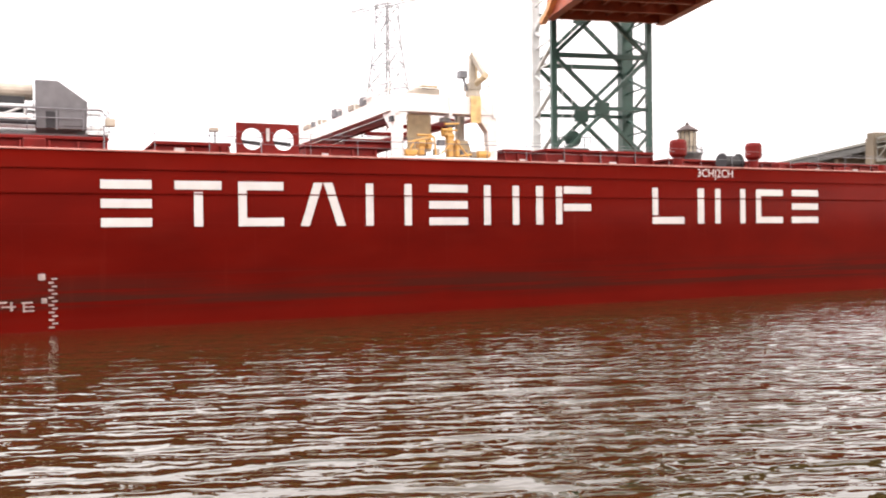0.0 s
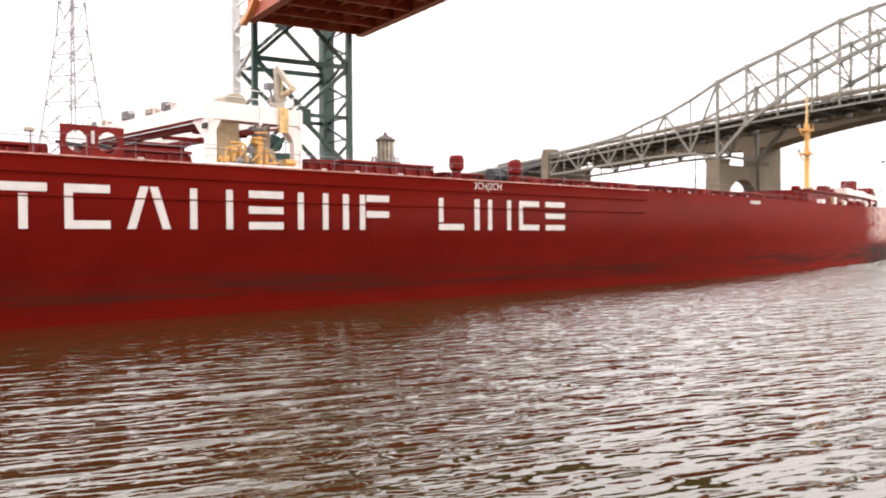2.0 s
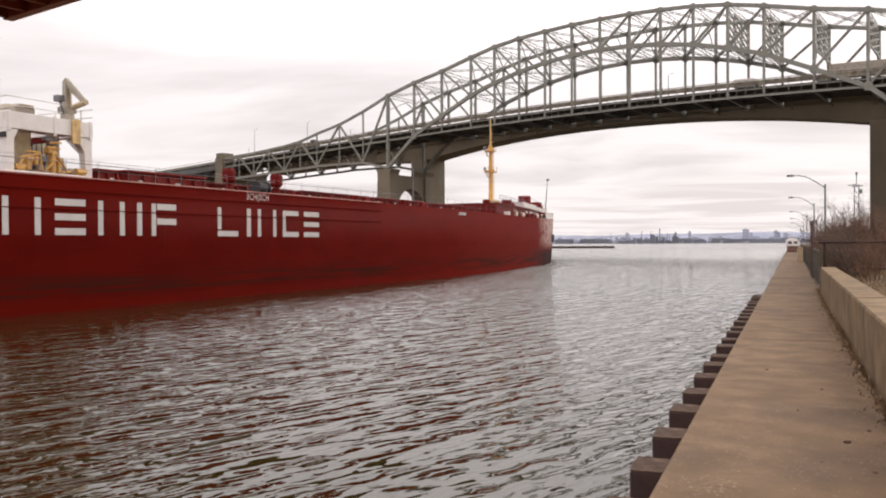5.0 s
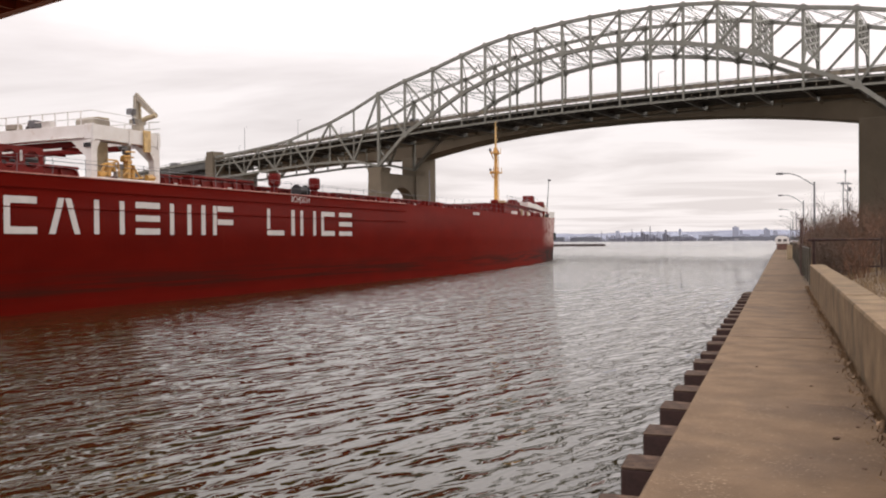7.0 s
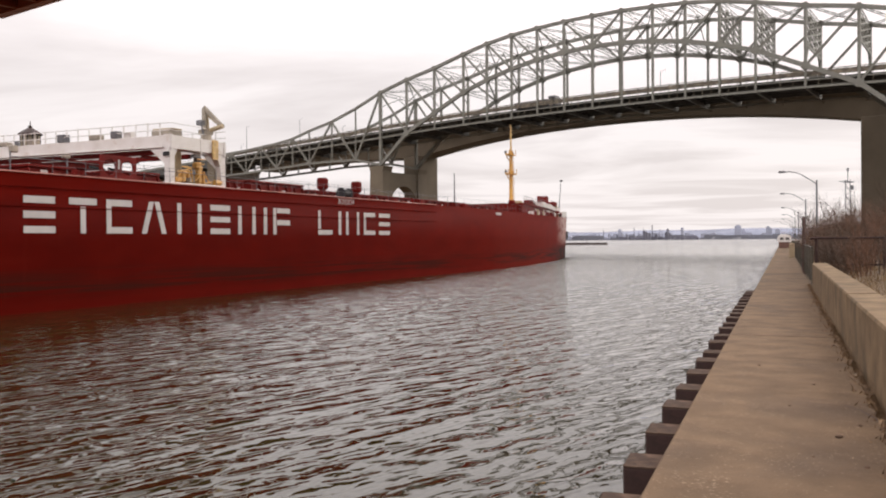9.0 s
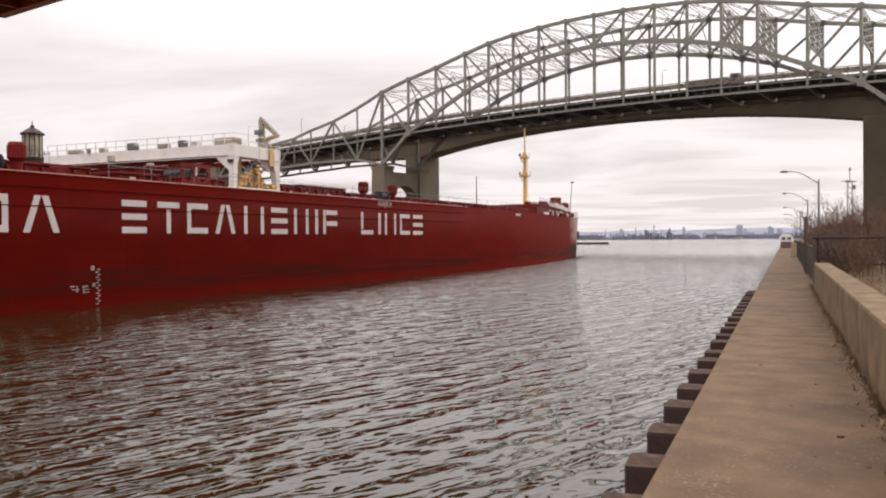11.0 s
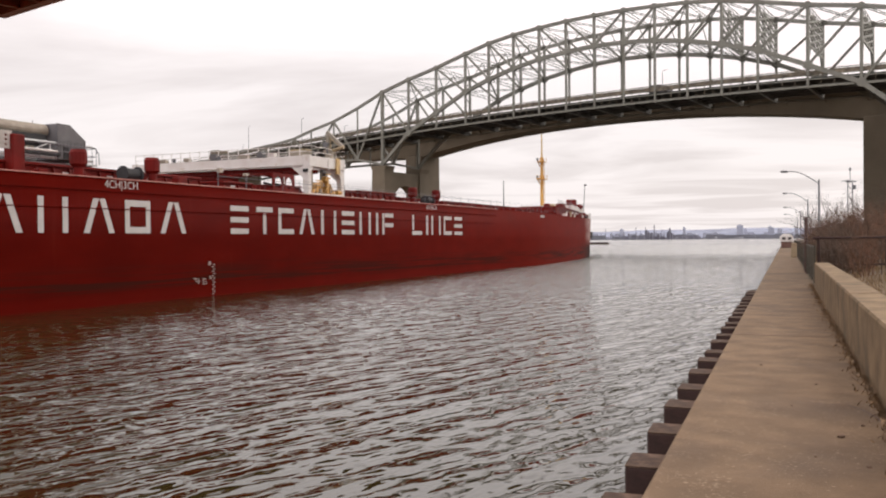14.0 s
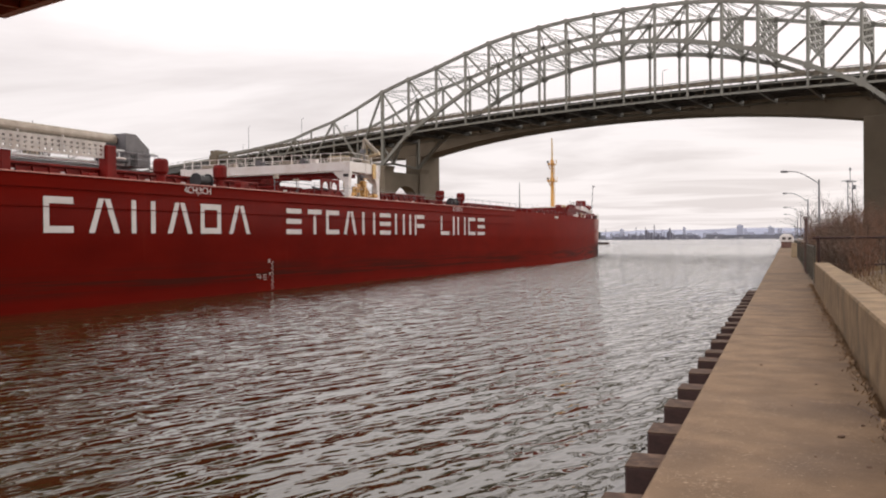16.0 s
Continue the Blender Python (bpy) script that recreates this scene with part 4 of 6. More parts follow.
def make_lighthouse():
    lh = thing("lighthouse", "old pale stone lighthouse with a dark lantern roof", "lighthouse", at=(-100.6, 95.5, 2))
    bm = bmesh.new()
    add_tube(bm, (0, 0, 0), (0, 0, 13.5), 2.5, 1.8, 20)
    part("tower", bm, STONE, lh)
    bm = bmesh.new()
    add_tube(bm, (0, 0, 12.3), (0, 0, 13.5), 1.95, 2.2, 20)
    add_tube(bm, (0, 0, 13.5), (0, 0, 13.75), 2.3, 2.3, 20)
    gallery = part("gallery", bm, ROOFD, lh)
    bm = bmesh.new()
    for k in range(16):
        th = math.pi * k / 8
        c, q = 2.2 * math.cos(th), 2.2 * math.sin(th)
        c2, q2 = 2.2 * math.cos(th + math.pi / 8), 2.2 * math.sin(th + math.pi / 8)
        add_beam(bm, (c, q, 13.75), (c, q, 14.6), 0.07)
        for z in (14.2, 14.6):
            add_beam(bm, (c, q, z), (c2, q2, z), 0.06)
    part("gallery_rail", bm, ROOFD, gallery)
    bm = bmesh.new()
    add_tube(bm, (0, 0, 13.75), (0, 0, 17.2), 1.3, 1.3, 12)
    lantern = part("lantern", bm, STONEW, lh, "pale twelve-sided lantern")
    for k in range(12):
        th = math.pi * k / 6
        c, q = 1.32 * math.cos(th), 1.32 * math.sin(th)
        beamp("glazing_bar", (c, q, 13.8), (c, q, 17.2), 0.13, ROOFD, lantern)
    bm = bmesh.new()
    for za, zb, ra, rb in ((17.1, 17.25, 1.68, 1.68), (17.25, 17.75, 1.65, 0.95), (17.75, 18.1, 0.95, 0.35), (18.1, 18.4, 0.3, 0.3), (18.4, 19.1, 0.1, 0.05)):
        add_tube(bm, (0, 0, za), (0, 0, zb), ra, rb, 12)
    part("roof", bm, ROOFL, lh, "dark red-brown lantern roof with a finial")


make_lighthouse()


def make_pylon():
    py = thing("power_pylon", "tall pale lattice power pylon beyond the canal", "pylon", at=(-236, 107, 2), turn=25)
    def half(z):
        return 9.0 - 6.6 * min(1, z / 62)
    zs = [0, 12, 22, 31, 39, 46, 52, 58, 66, 70]
    for sx in (-1, 1):
        for sy in (-1, 1):
            for a, b in zip(zs, zs[1:]):
                beamp("leg", (sx * half(a), sy * half(a), a), (sx * half(b), sy * half(b), b), 0.34, PYLON, py)
    for a, b in zip(zs, zs[1:]):
        for s in (-1, 1):
            ha, hb = half(a), half(b)
            for p, q in (((-ha, s * ha, a), (hb, s * hb, b)), ((ha, s * ha, a), (-hb, s * hb, b)), ((s * ha, -ha, a), (s * hb, hb, b)), ((s * ha, ha, a), (s * hb, -hb, b)), ((-hb, s * hb, b), (hb, s * hb, b))):
                beamp("lattice", p, q, 0.26 if p[2] == q[2] else 0.18, PYLON, py)
    for z, w in ((70, 14),):
        for s in (-1, 1):
            beamp("cross_arm", (-w, s * 1.0, z), (w, s * 1.0, z), 0.3, PYLON, py)
            beamp("cross_arm", (s * w, 0, z), (0, 0, z + 2.5), 0.2, PYLON, py)


make_pylon()

# ---- ship ----
# ---- the ship: local y runs forward along the hull, local x=0 is its near side ----
ship = thing("cargo_ship", "long red self-unloading bulk carrier with white markings under way", "ship")
AFT, STEM, BEAM = -110.0, 112.0, 25.0


def inset(s):
    """How far the side lies inside the full beam at s."""
    if s > 40:
        return BEAM / 2 * (1 - max(0.0, 1 - ((s - 40) / (STEM - 40)) ** 1.3) ** (1 / 1.3))
    if s < -95:
        return 5.0 * ((-95 - s) / 18) ** 2
    return 0.0


def sheer(s):
    return 7.1 + (0.95 * ((s - 60) / 52) ** 2 if s > 60 else 0)


def make_hull():
    bm = bmesh.new()
    st = list(np.linspace(AFT, 40, 24)) + [40 + 72 * math.sin(math.pi / 2 * k / 34) for k in range(1, 35)]
    rows = []
    for s in st:
        i, t = inset(s), sheer(s)
        low = min(BEAM / 2, i + (0.6 * ((s - 84) / 28) ** 2 if s > 84 else 0))
        prof = [(-low, -2.5), (-low, 0), (-(i + low) / 2, 3.5), (-i, t)]
        r = [bm.verts.new((x, s, z)) for x, z in prof]
        r += [bm.verts.new((-BEAM - x, s, z)) for x, z in prof[::-1]]
        rows.append(r)
    for a, b in zip(rows, rows[1:]):
        for k in range(8):
            bm.faces.new((a[k], a[(k + 1) % 8], b[(k + 1) % 8], b[k]))
    bm.faces.new(rows[0])
    bmesh.ops.remove_doubles(bm, verts=bm.verts, dist=0.001)
    ob = part("hull", bm, HULL, ship)
    for p in ob.data.polygons:
        p.use_smooth = abs(p.normal.z) < 0.5
    return ob


hull = make_hull()

# white painted bars on the side
def make_markings():
    z0, z1, w = 4.05, 5.95, 0.36
    zm = (z0 + z1) / 2

    def rect(bm, a, b, c, d):
        q = bmesh.new()
        add_box(q, (0.004, a, c), (0.016, b, d))
        part("painted_bar", q, LETTER, bm)

    def slant(bm, a, b, g):
        """A leaning bar from a at the foot to b at the head."""
        q = bmesh.new()
        add_prism(q, [(a, z0), (a + g, z0), (b + g, z1), (b, z1)], 0, 0.004, 0.016)
        part("painted_bar", q, LETTER, bm)

    def glyph(kind, a, b):
        bm = ship
        if kind == "three":
            for z in (z0, zm - w / 2, z1 - w):
                rect(bm, a, b, z, z + w)
        elif kind == "pair":
            rect(bm, a, a + w, z0, z1)
            rect(bm, b - w, b, z0, z1)
        elif kind == "one":
            rect(bm, a, b, z0, z1)
        elif kind == "lean":
            m = (a + b) / 2
            slant(bm, a, m - 0.42, 0.4)
            slant(bm, b - 0.4, m + 0.02, 0.4)
        elif kind == "bracket":
            rect(bm, a, a + w, z0, z1)
            rect(bm, a + w, b, z0, z0 + w)
            rect(bm, a + w, b, z1 - w, z1)
        elif kind == "ring":
            rect(bm, a, a + w, z0, z1)
            rect(bm, b - w, b, z0, z1)
            rect(bm, a + w, b - w, z0, z0 + w)
            rect(bm, a + w, b - w, z1 - w, z1)
        elif kind == "crossed":
            m = (a + b) / 2
            rect(bm, m - w / 2, m + w / 2, z0, z1 - w - 0.1)
            rect(bm, a, b, z1 - w, z1)
        elif kind == "foot":
            rect(bm, a, a + w, z0 + w + 0.1, z1)
            rect(bm, a, b, z0, z0 + w)
        elif kind == "flag":
            rect(bm, a, a + w, z0, z1)
            rect(bm, a + w + 0.1, b, z1 - w, z1)
            rect(bm, a + w + 0.1, b, zm - w / 2 - 0.1, zm + w / 2 - 0.1)
    for kind, a, b in (
            ("bracket", -45.67, -43.75), ("lean", -42.7, -40.47), ("pair", -39.56, -37.64), ("lean", -36.6, -34.4), ("ring", -33.6, -31.6), ("lean", -30.75, -28.5),
            ("three", -24.15, -22.2), ("crossed", -21.3, -19.4), ("bracket", -18.7, -16.75), ("lean", -16.0, -13.94), ("pair", -12.98, -10.74), ("three", -9.86, -7.86),
            ("pair", -6.99, -5.06), ("one", -4.1, -3.71), ("flag", -2.95, -0.87), ("foot", 3.0, 5.1), ("one", 6.04, 6.47), ("pair", 7.25, 9.4),
            ("bracket", 10.2, 12.2), ("three", 12.9, 14.95)):
        glyph(kind, a, b)


make_markings()


def lettered(text, size, m, parent, at, label=""):
    """Flat letters on the ship's side, reading forward."""
    cu = bpy.data.curves.new("lettering", "FONT")
    cu.body, cu.size, cu.extrude = text, size, 0.004
    tmp = new("lettering_tmp", cu)
    me = bpy.data.meshes.new_from_object(tmp.evaluated_get(bpy.context.evaluated_depsgraph_get()))
    bpy.data.objects.remove(tmp)
    me.materials.clear()
    me.materials.append(m)
    ob = new("lettering", me)
    ob.parent = parent
    ob.matrix_basis = pose(*at, 90, 0, 90)
    if label:
        ob["label"] = label


def make_side_details():
    lettered("4CH|3CH", 0.62, LETTER, ship, (0.012, -35.1, 6.58), "small white hold numbers")
    lettered("3CH|2CH", 0.62, LETTER, ship, (0.012, 6.0, 6.58), "small white hold numbers")
    bm = bmesh.new()
    for k in range(5):
        add_box(bm, (-inset(42 + k * 0.45) + 0.0, 42 + k * 0.45, 6.5), (-inset(42 + k * 0.45) + 0.03, 42.3 + k * 0.45, 6.8))
    part("hold_mark", bm, LETTER, ship)
    # draught scale and load line as small bars
    bm = bmesh.new()
    for k in range(14):
        z = 0.12 + k * 0.145
        add_box(bm, (0.003, -26.1 + 0.12 * (k % 2), z), (0.014, -25.9 + 0.12 * (k % 2), z + 0.07))
    add_box(bm, (0.003, -26.45, 2.0), (0.014, -26.2, 2.25))
    add_box(bm, (0.003, -26.35, 1.1), (0.014, -26.15, 1.3))
    part("draught_scale", bm, MARK, ship)
    bm = bmesh.new()
    for a, b, c, d in ((-27.0, -26.7, 1.15, 1.22), (-26.9, -26.4, 0.98, 1.04), (-26.6, -26.5, 0.85, 1.2), (-26.2, -25.8, 1.12, 1.18), (-26.15, -26.09, 0.78, 1.12), (-26.1, -25.75, 0.8, 0.86), (-26.1, -25.75, 0.96, 1.01)):
        add_box(bm, (0.003, a - 0.85, c), (0.014, b - 0.85, d))
    part("load_line", bm, MARK, ship)
    # rubbing bars and the pale gunwale
    bm = bmesh.new()
    add_box(bm, (-0.02, AFT + 20, 5.38), (0.035, 25.0, 5.43))
    part("rubbing_bar", bm, HULL, ship)
    bm = bmesh.new()
    add_box(bm, (-0.02, AFT + 20, 6.36), (0.035, 25.0, 6.41))
    part("rubbing_bar", bm, HULL, ship)
    bm = bmesh.new()
    add_box(bm, (-0.25, AFT + 20, 7.08), (0.05, 25.0, 7.16))
    part("gunwale", bm, GUNW, ship, "paler red gunwale bar", 0.02)


make_side_details()


def make_railing():
    bm = bmesh.new()
    add_tube(bm, (0, 0, 0), (0, 0, 1.0), 0.018, 0.014, 6)
    me = mesh_of("rail_post", bm, POST)
    s = -22.0
    pts = []
    while s < 88:
        x = -inset(s) - 0.35
        pts.append((x, s, sheer(s)))
        ob = new("rail_post", me)
        ob.parent = ship
        ob.matrix_basis = pose(x, s, sheer(s))
        s += 2.2
    for k, h in enumerate((0.5, 1.0)):
        bm = bmesh.new()
        for p, q in zip(pts, pts[1:]):
            add_tube(bm, (p[0], p[1], p[2] + h), (q[0], q[1], q[2] + h), 0.009, 0.009, 5)
        part("rail_wire", bm, POST, ship)
    bm = bmesh.new()
    add_tube(bm, (-1.2, -23.9, 7.98), (-1.2, 30, 8.1), 0.022, 0.02, 5)
    part("life_line", bm, POST, ship)
    tubep("line_post", (-1.2, -23.9, 7.1), (-1.2, -23.9, 8.25), 0.035, POST, ship)
    boxp("lamp_box", (-1.4, -23.85, 8.2), (-1.1, -23.45, 8.55), BELT, ship, "small pale deck lamp box", 0.04)


make_railing()


def make_deck():
    rng = random.Random(4)
    # hatch coamings with lids, as the gaps between them show
    for a, b, h, m0 in ((-60, -47, 0.85, 3), (-46, -23.7, 0.85, 3), (-21.75, -18.6, 0.72, 2.5), (-14.9, -11.4, 0.88, 3), (-4.2, -2.7, 0.95, 3.0), (-1.7, 5.3, 1.05, 3),
                        (6.6, 16.0, 0.75, 3.2), (17.5, 28, 0.8, 3.2), (29.5, 40, 0.8, 3.4), (41.5, 52, 0.8, 4), (53.5, 62, 0.8, 5.2)):
        hat = boxp("hatch_coaming", (-BEAM + m0, a, 7.05), (-m0, b, 7.1 + h - 0.16), RED, ship, bevel=0.03)
        bm = bmesh.new()
        add_box(bm, (-BEAM + m0 - 0.15, a - 0.1, 7.1 + h - 0.16), (-m0 + 0.15, b + 0.1, 7.1 + h))
        part("hatch_cover", bm, RED, hat, bevel=0.03)
        n = max(2, int((b - a) / 1.1))
        for k in range(n + 1):
            y = a + (b - a) * k / n
            bm = bmesh.new()
            add_prism(bm, [(-m0 + 0.32, 7.1), (-m0, 7.1), (-m0, 7.1 + h - 0.2), (-m0 + 0.1, 7.1 + h - 0.2)], 1, y - 0.04, y + 0.04)
            part("stay", bm, RED, hat)
        for k in range(max(1, int((b - a) / 3.3))):
            y = a + 0.8 + k * 3.3
            bm = bmesh.new()
            add_box(bm, (-m0 + 0.02, y, 7.3), (-m0 + 0.06, y + 0.45, 7.55))
            part("notice_plate", bm, LETTER, hat, "small white plate")
    # plate with two round holes
    bm = bmesh.new()
    ring = []
    a, b, zl, zh = -18.65, -15.9, 7.05, 8.43
    mid = (a + b) / 2
    for lo, hi in ((a, mid), (mid, b)):
        c, zc, r = (lo + hi) / 2, 7.83, 0.47
        n = 24
        outer, inner = [], []
        for k in range(n):
            th = 2 * math.pi * k / n + math.pi / 4
            dy, dz = math.cos(th), math.sin(th)
            q = max(abs(dy) / ((hi - lo) / 2), abs(dz) / ((zh - zl) / 2))
            outer.append((c + dy / q, zc + dz / q))
            inner.append((c + r * dy, zc + r * dz))
        for x0 in (-0.45, -0.57):
            vo = [bm.verts.new((x0, y, z)) for y, z in outer]
            vi = [bm.verts.new((x0, y, z)) for y, z in inner]
            ring.append((vo, vi))
            for k in range(n):
                bm.faces.new((vo[k], vo[(k + 1) % n], vi[(k + 1) % n], vi[k]))
        (vo, vi), (wo, wi) = ring[-2:]
        for k in range(n):
            bm.faces.new((vi[k], vi[(k + 1) % n], wi[(k + 1) % n], wi[k]))
            bm.faces.new((vo[k], vo[(k + 1) % n], wo[(k + 1) % n], wo[k]))
    part("fairlead_plate", bm, RED, ship, "upright red plate with two round holes")
    for c in (-17.96, -16.59):
        bm = bmesh.new()
        add_tube(bm, (-1.4, c - 0.55, 7.84), (-1.4, c + 0.55, 7.72), 0.08, 0.1, 8)
        part("fairlead_bar", bm, BLACK, ship)
    boxp("fairlead_tag", (-0.45, -17.36, 7.75), (-0.41, -17.22, 8.3), LETTER, ship)
    boxp("deck_lamp", (-2.6, -19.45, 8.3), (-2.25, -19.05, 8.5), BELT, ship, "small pale deck lamp", 0.04)
    tubep("lamp_stalk", (-2.4, -19.2, 7.1), (-2.4, -19.2, 8.3), 0.04, POST, ship)
    for y in (-19.35, -18.95):
        tubep("bollard", (-1.6, y, 7.05), (-1.6, y, 7.6), 0.2, RED, ship)

    def vent(y, m=1.4):
        bm = bmesh.new()
        add_tube(bm, (-m, y, 7.05), (-m, y, 7.95), 0.28, 0.28, 14)
        body = part("vent_trunk", bm, RED, ship)
        bm = bmesh.new()
        add_tube(bm, (-m, y, 7.75), (-m, y, 7.9), 0.34, 0.46, 14)
        add_tube(bm, (-m, y, 7.9), (-m, y, 8.55), 0.47, 0.47, 14)
        add_tube(bm, (-m, y, 8.55), (-m, y, 8.72), 0.47, 0.38, 14)
        part("vent_head", bm, RED, body, "round red ventilator head")

    def winch(y, m=1.7):
        bm = bmesh.new()
        add_tube(bm, (-m, y - 0.55, 7.62), (-m, y + 0.55, 7.62), 0.36, 0.36, 14)
        add_tube(bm, (-m, y - 0.65, 7.62), (-m, y - 0.55, 7.62), 0.48, 0.48, 14)
        add_tube(bm, (-m, y + 0.55, 7.62), (-m, y + 0.65, 7.62), 0.48, 0.48, 14)
        w = part("mooring_winch", bm, BLACK, ship, "dark mooring winch drum")
        boxp("winch_bed", (-m - 0.7, y - 0.9, 7.05), (-m + 0.5, y + 0.9, 7.2), RED, w)
    for y in (-35.6, -29.9, 5.9, 11.4):
        vent(y, 1.4 + inset(y))
    for y in (-31.4, 9.9):
        winch(y)
    # small deck boxes and bitts along the side
    for y in (-41, -38, -26.5, 13.6, 19, 26, 33, 37, 50, 57, 64, 70):
        m = 1.2 + inset(y) + rng.uniform(0, 0.8)
        h = rng.uniform(0.35, 0.7)
        w = rng.uniform(0.4, 1.0)
        boxp("deck_box", (-m - 0.6, y - w / 2, 7.05), (-m, y + w / 2, 7.1 + h), RED, ship, bevel=0.04)
    for y in (22, 31.5, 54, 68):
        for d in (-0.45, 0.45):
            m = 1.0 + inset(y)
            tubep("bollard", (-m, y + d, 7.05), (-m, y + d, 7.65), 0.17, RED, ship, 0.21)


make_deck()


def make_gantry():
    g = boxp("hatch_crane", (-3.35, -10.6, 7.16), (-2.75, -4.75, 7.52), WHITE, ship, "white travelling hatch crane across the deck", 0.04)
    boxp("sill_beam", (-22.0, -10.6, 7.16), (-21.3, -4.75, 7.52), WHITE, g, bevel=0.04)
    for x in (-3.05, -21.65):
        for y, e in ((-10.2, 1), (-4.95, -1)):
            bm = bmesh.new()
            add_prism(bm, [(y - 0.24, 7.5), (y + 0.24, 7.5), (y + 0.24, 9.2), (y + 0.24 + (e > 0) * 0.3, 9.75), (y - 0.24 - (e < 0) * 0.75, 9.75), (y - 0.24 - (e < 0) * 0.1, 8.9)], 0, x - 0.24, x + 0.24)
            part("leg", bm, WHITE, g, bevel=0.03)
        boxp("end_beam", (x - 0.3, -10.45, 9.72), (x + 0.3, -4.7, 10.62), WHITE, g, bevel=0.03)
        for y in (-10.3, -7.4, -4.9):
            boxp("gusset_plate", (x - 0.34, y - 0.08, 9.6), (x + 0.34, y + 0.08, 10.66), WHITE, g)
    # slim cross girders with a walkway and its kit
    for y in (-10.2, -4.95):
        bm = bmesh.new()
        add_box(bm, (-21.3, y - 0.22, 9.85), (-3.36, y + 0.22, 10.6))
        part("bridge_beam", bm, WHITE, g, bevel=0.03)
        bm = bmesh.new()
        add_box(bm, (-21.3, y - 0.34, 9.79), (-3.36, y + 0.34, 9.85))
        part("beam_flange", bm, WHITE, g)
        for a, b in ((-4.6, -3.3), (-20.0, -21.35)):
            bm = bmesh.new()
            add_prism(bm, [(a, 9.8), (b, 9.8), (b, 8.7)], 1, y - 0.2, y + 0.2)
            part("knee", bm, WHITE, g)
    for x, w, h in ((-7.5, 0.5, 0.5), (-9.2, 0.8, 0.35), (-12.4, 0.6, 0.55), (-15.5, 0.45, 0.3), (-18.2, 1.1, 0.3)):
        boxp("girder_box", (x - w, -10.45, 10.62), (x + w * 0.2, -9.9, 10.62 + h), GREYP if h > 0.4 else BELT, g, bevel=0.05)
    for y, z in ((-9.75, 9.42), (-6.4, 9.42)):
        boxp("lifting_beam", (-20.5, y - 0.2, z), (-4.6, y + 0.2, z + 0.32), RED, g)
    for x in (-6.0, -9.5, -13.0, -16.5):
        boxp("lifting_frame", (x - 0.12, -9.6, 9.3), (x + 0.12, -6.3, 9.5), RED, g)
        tubep("hoist_rope", (x, -9.4, 9.5), (x, -9.4, 10.1), 0.03, POST, g, n=6)
    boxp("lifted_cover", (-20.5, -9.65, 8.95), (-13.0, -6.4, 9.38), RED, g, "red hatch cover hanging under the crane", 0.03)
    boxp("tan_screen", (-4.12, -9.25, 7.9), (-4.0, -7.95, 9.85), TAN, g, "tan sheet screen", 0.01)
    boxp("screen_frame", (-4.16, -9.33, 9.8), (-3.96, -5.6, 9.92), POST, g)
    boxp("winch_house", (-6.2, -8.5, 10.55), (-4.6, -7.1, 11.3), BELT, g, bevel=0.08)
    boxp("winch_lid", (-6.3, -8.25, 11.3), (-4.5, -7.3, 11.42), TAN, g, bevel=0.03)
    boxp("locker", (-7.0, -10.3, 10.55), (-6.3, -9.8, 11.0), WHITE, g, bevel=0.04)
    for x, z in ((-12.0, 10.6), (-17.0, 10.6)):
        tubep("girder_lamp", (x, -10.4, z), (x, -10.4, z + 0.35), 0.16, POST, g, n=8)
    boxp("lamp_hood", (-3.3, -10.55, 9.25), (-2.8, -10.46, 9.5), BLACK, g, "small black floodlight")
    bm = bmesh.new()
    add_tube(bm, (-4.1, -6.25, 7.5), (-4.1, -6.25, 9.8), 0.25, 0.25, 12)
    part("column", bm, BELT, g)
    bm = bmesh.new()
    add_prism(bm, [(-6.85, 7.5), (-5.65, 7.5), (-5.95, 8.5), (-6.55, 8.5)], 0, -4.35, -3.75)
    part("column_foot", bm, TAN, g)
    # yellow drive gear along the sill: motors, gearboxes, pipes and guards
    rng = random.Random(8)
    for y, z, w, h in ((-9.5, 7.55, 0.55, 0.3), (-8.95, 7.6, 0.32, 0.85), (-8.5, 7.9, 0.25, 0.5), (-7.35, 7.55, 0.3, 1.5), (-6.95, 7.55, 0.22, 0.9), (-7.6, 8.6, 0.28, 0.35), (-5.45, 7.52, 0.55, 0.28)):
        boxp("drive_motor", (-3.3, y - w / 2, z), (-2.85, y + w / 2, z + h), YELLOW, g, "yellow drive motor", 0.06)
        tubep("motor_drum", (-3.0, y - w * 0.6, z + h * 0.7), (-3.0, y + w * 0.6, z + h * 0.7 + 0.02), 0.12 + 0.1 * rng.random(), YELLOW, g, n=10)
    for y0, z0, y1, z1 in ((-9.7, 8.2, -8.3, 8.55), (-9.2, 8.6, -8.4, 8.6), (-8.3, 8.55, -8.2, 7.6), (-9.75, 7.6, -9.3, 8.4), (-7.9, 7.7, -7.2, 8.3), (-7.1, 8.4, -6.4, 7.6), (-6.9, 7.6, -6.2, 7.7), (-7.7, 9.2, -6.9, 9.25), (-7.8, 8.9, -7.0, 8.9)):
        tubep("guard_pipe", (-2.85, y0, z0), (-2.85, y1, z1), 0.055, YELLOW, g, n=6)
    for y, z in ((-8.0, 7.65), (-7.75, 8.15), (-8.75, 7.6), (-6.5, 7.62), (-5.9, 7.6), (-7.2, 9.1), (-7.5, 9.35)):
        w = rng.uniform(0.12, 0.26)
        boxp("junction_box", (-3.4, y - w, z), (-3.1, y + w, z + rng.uniform(0.2, 0.4)), rng.choice((GREYP, BELT, POST)), g, bevel=0.02)
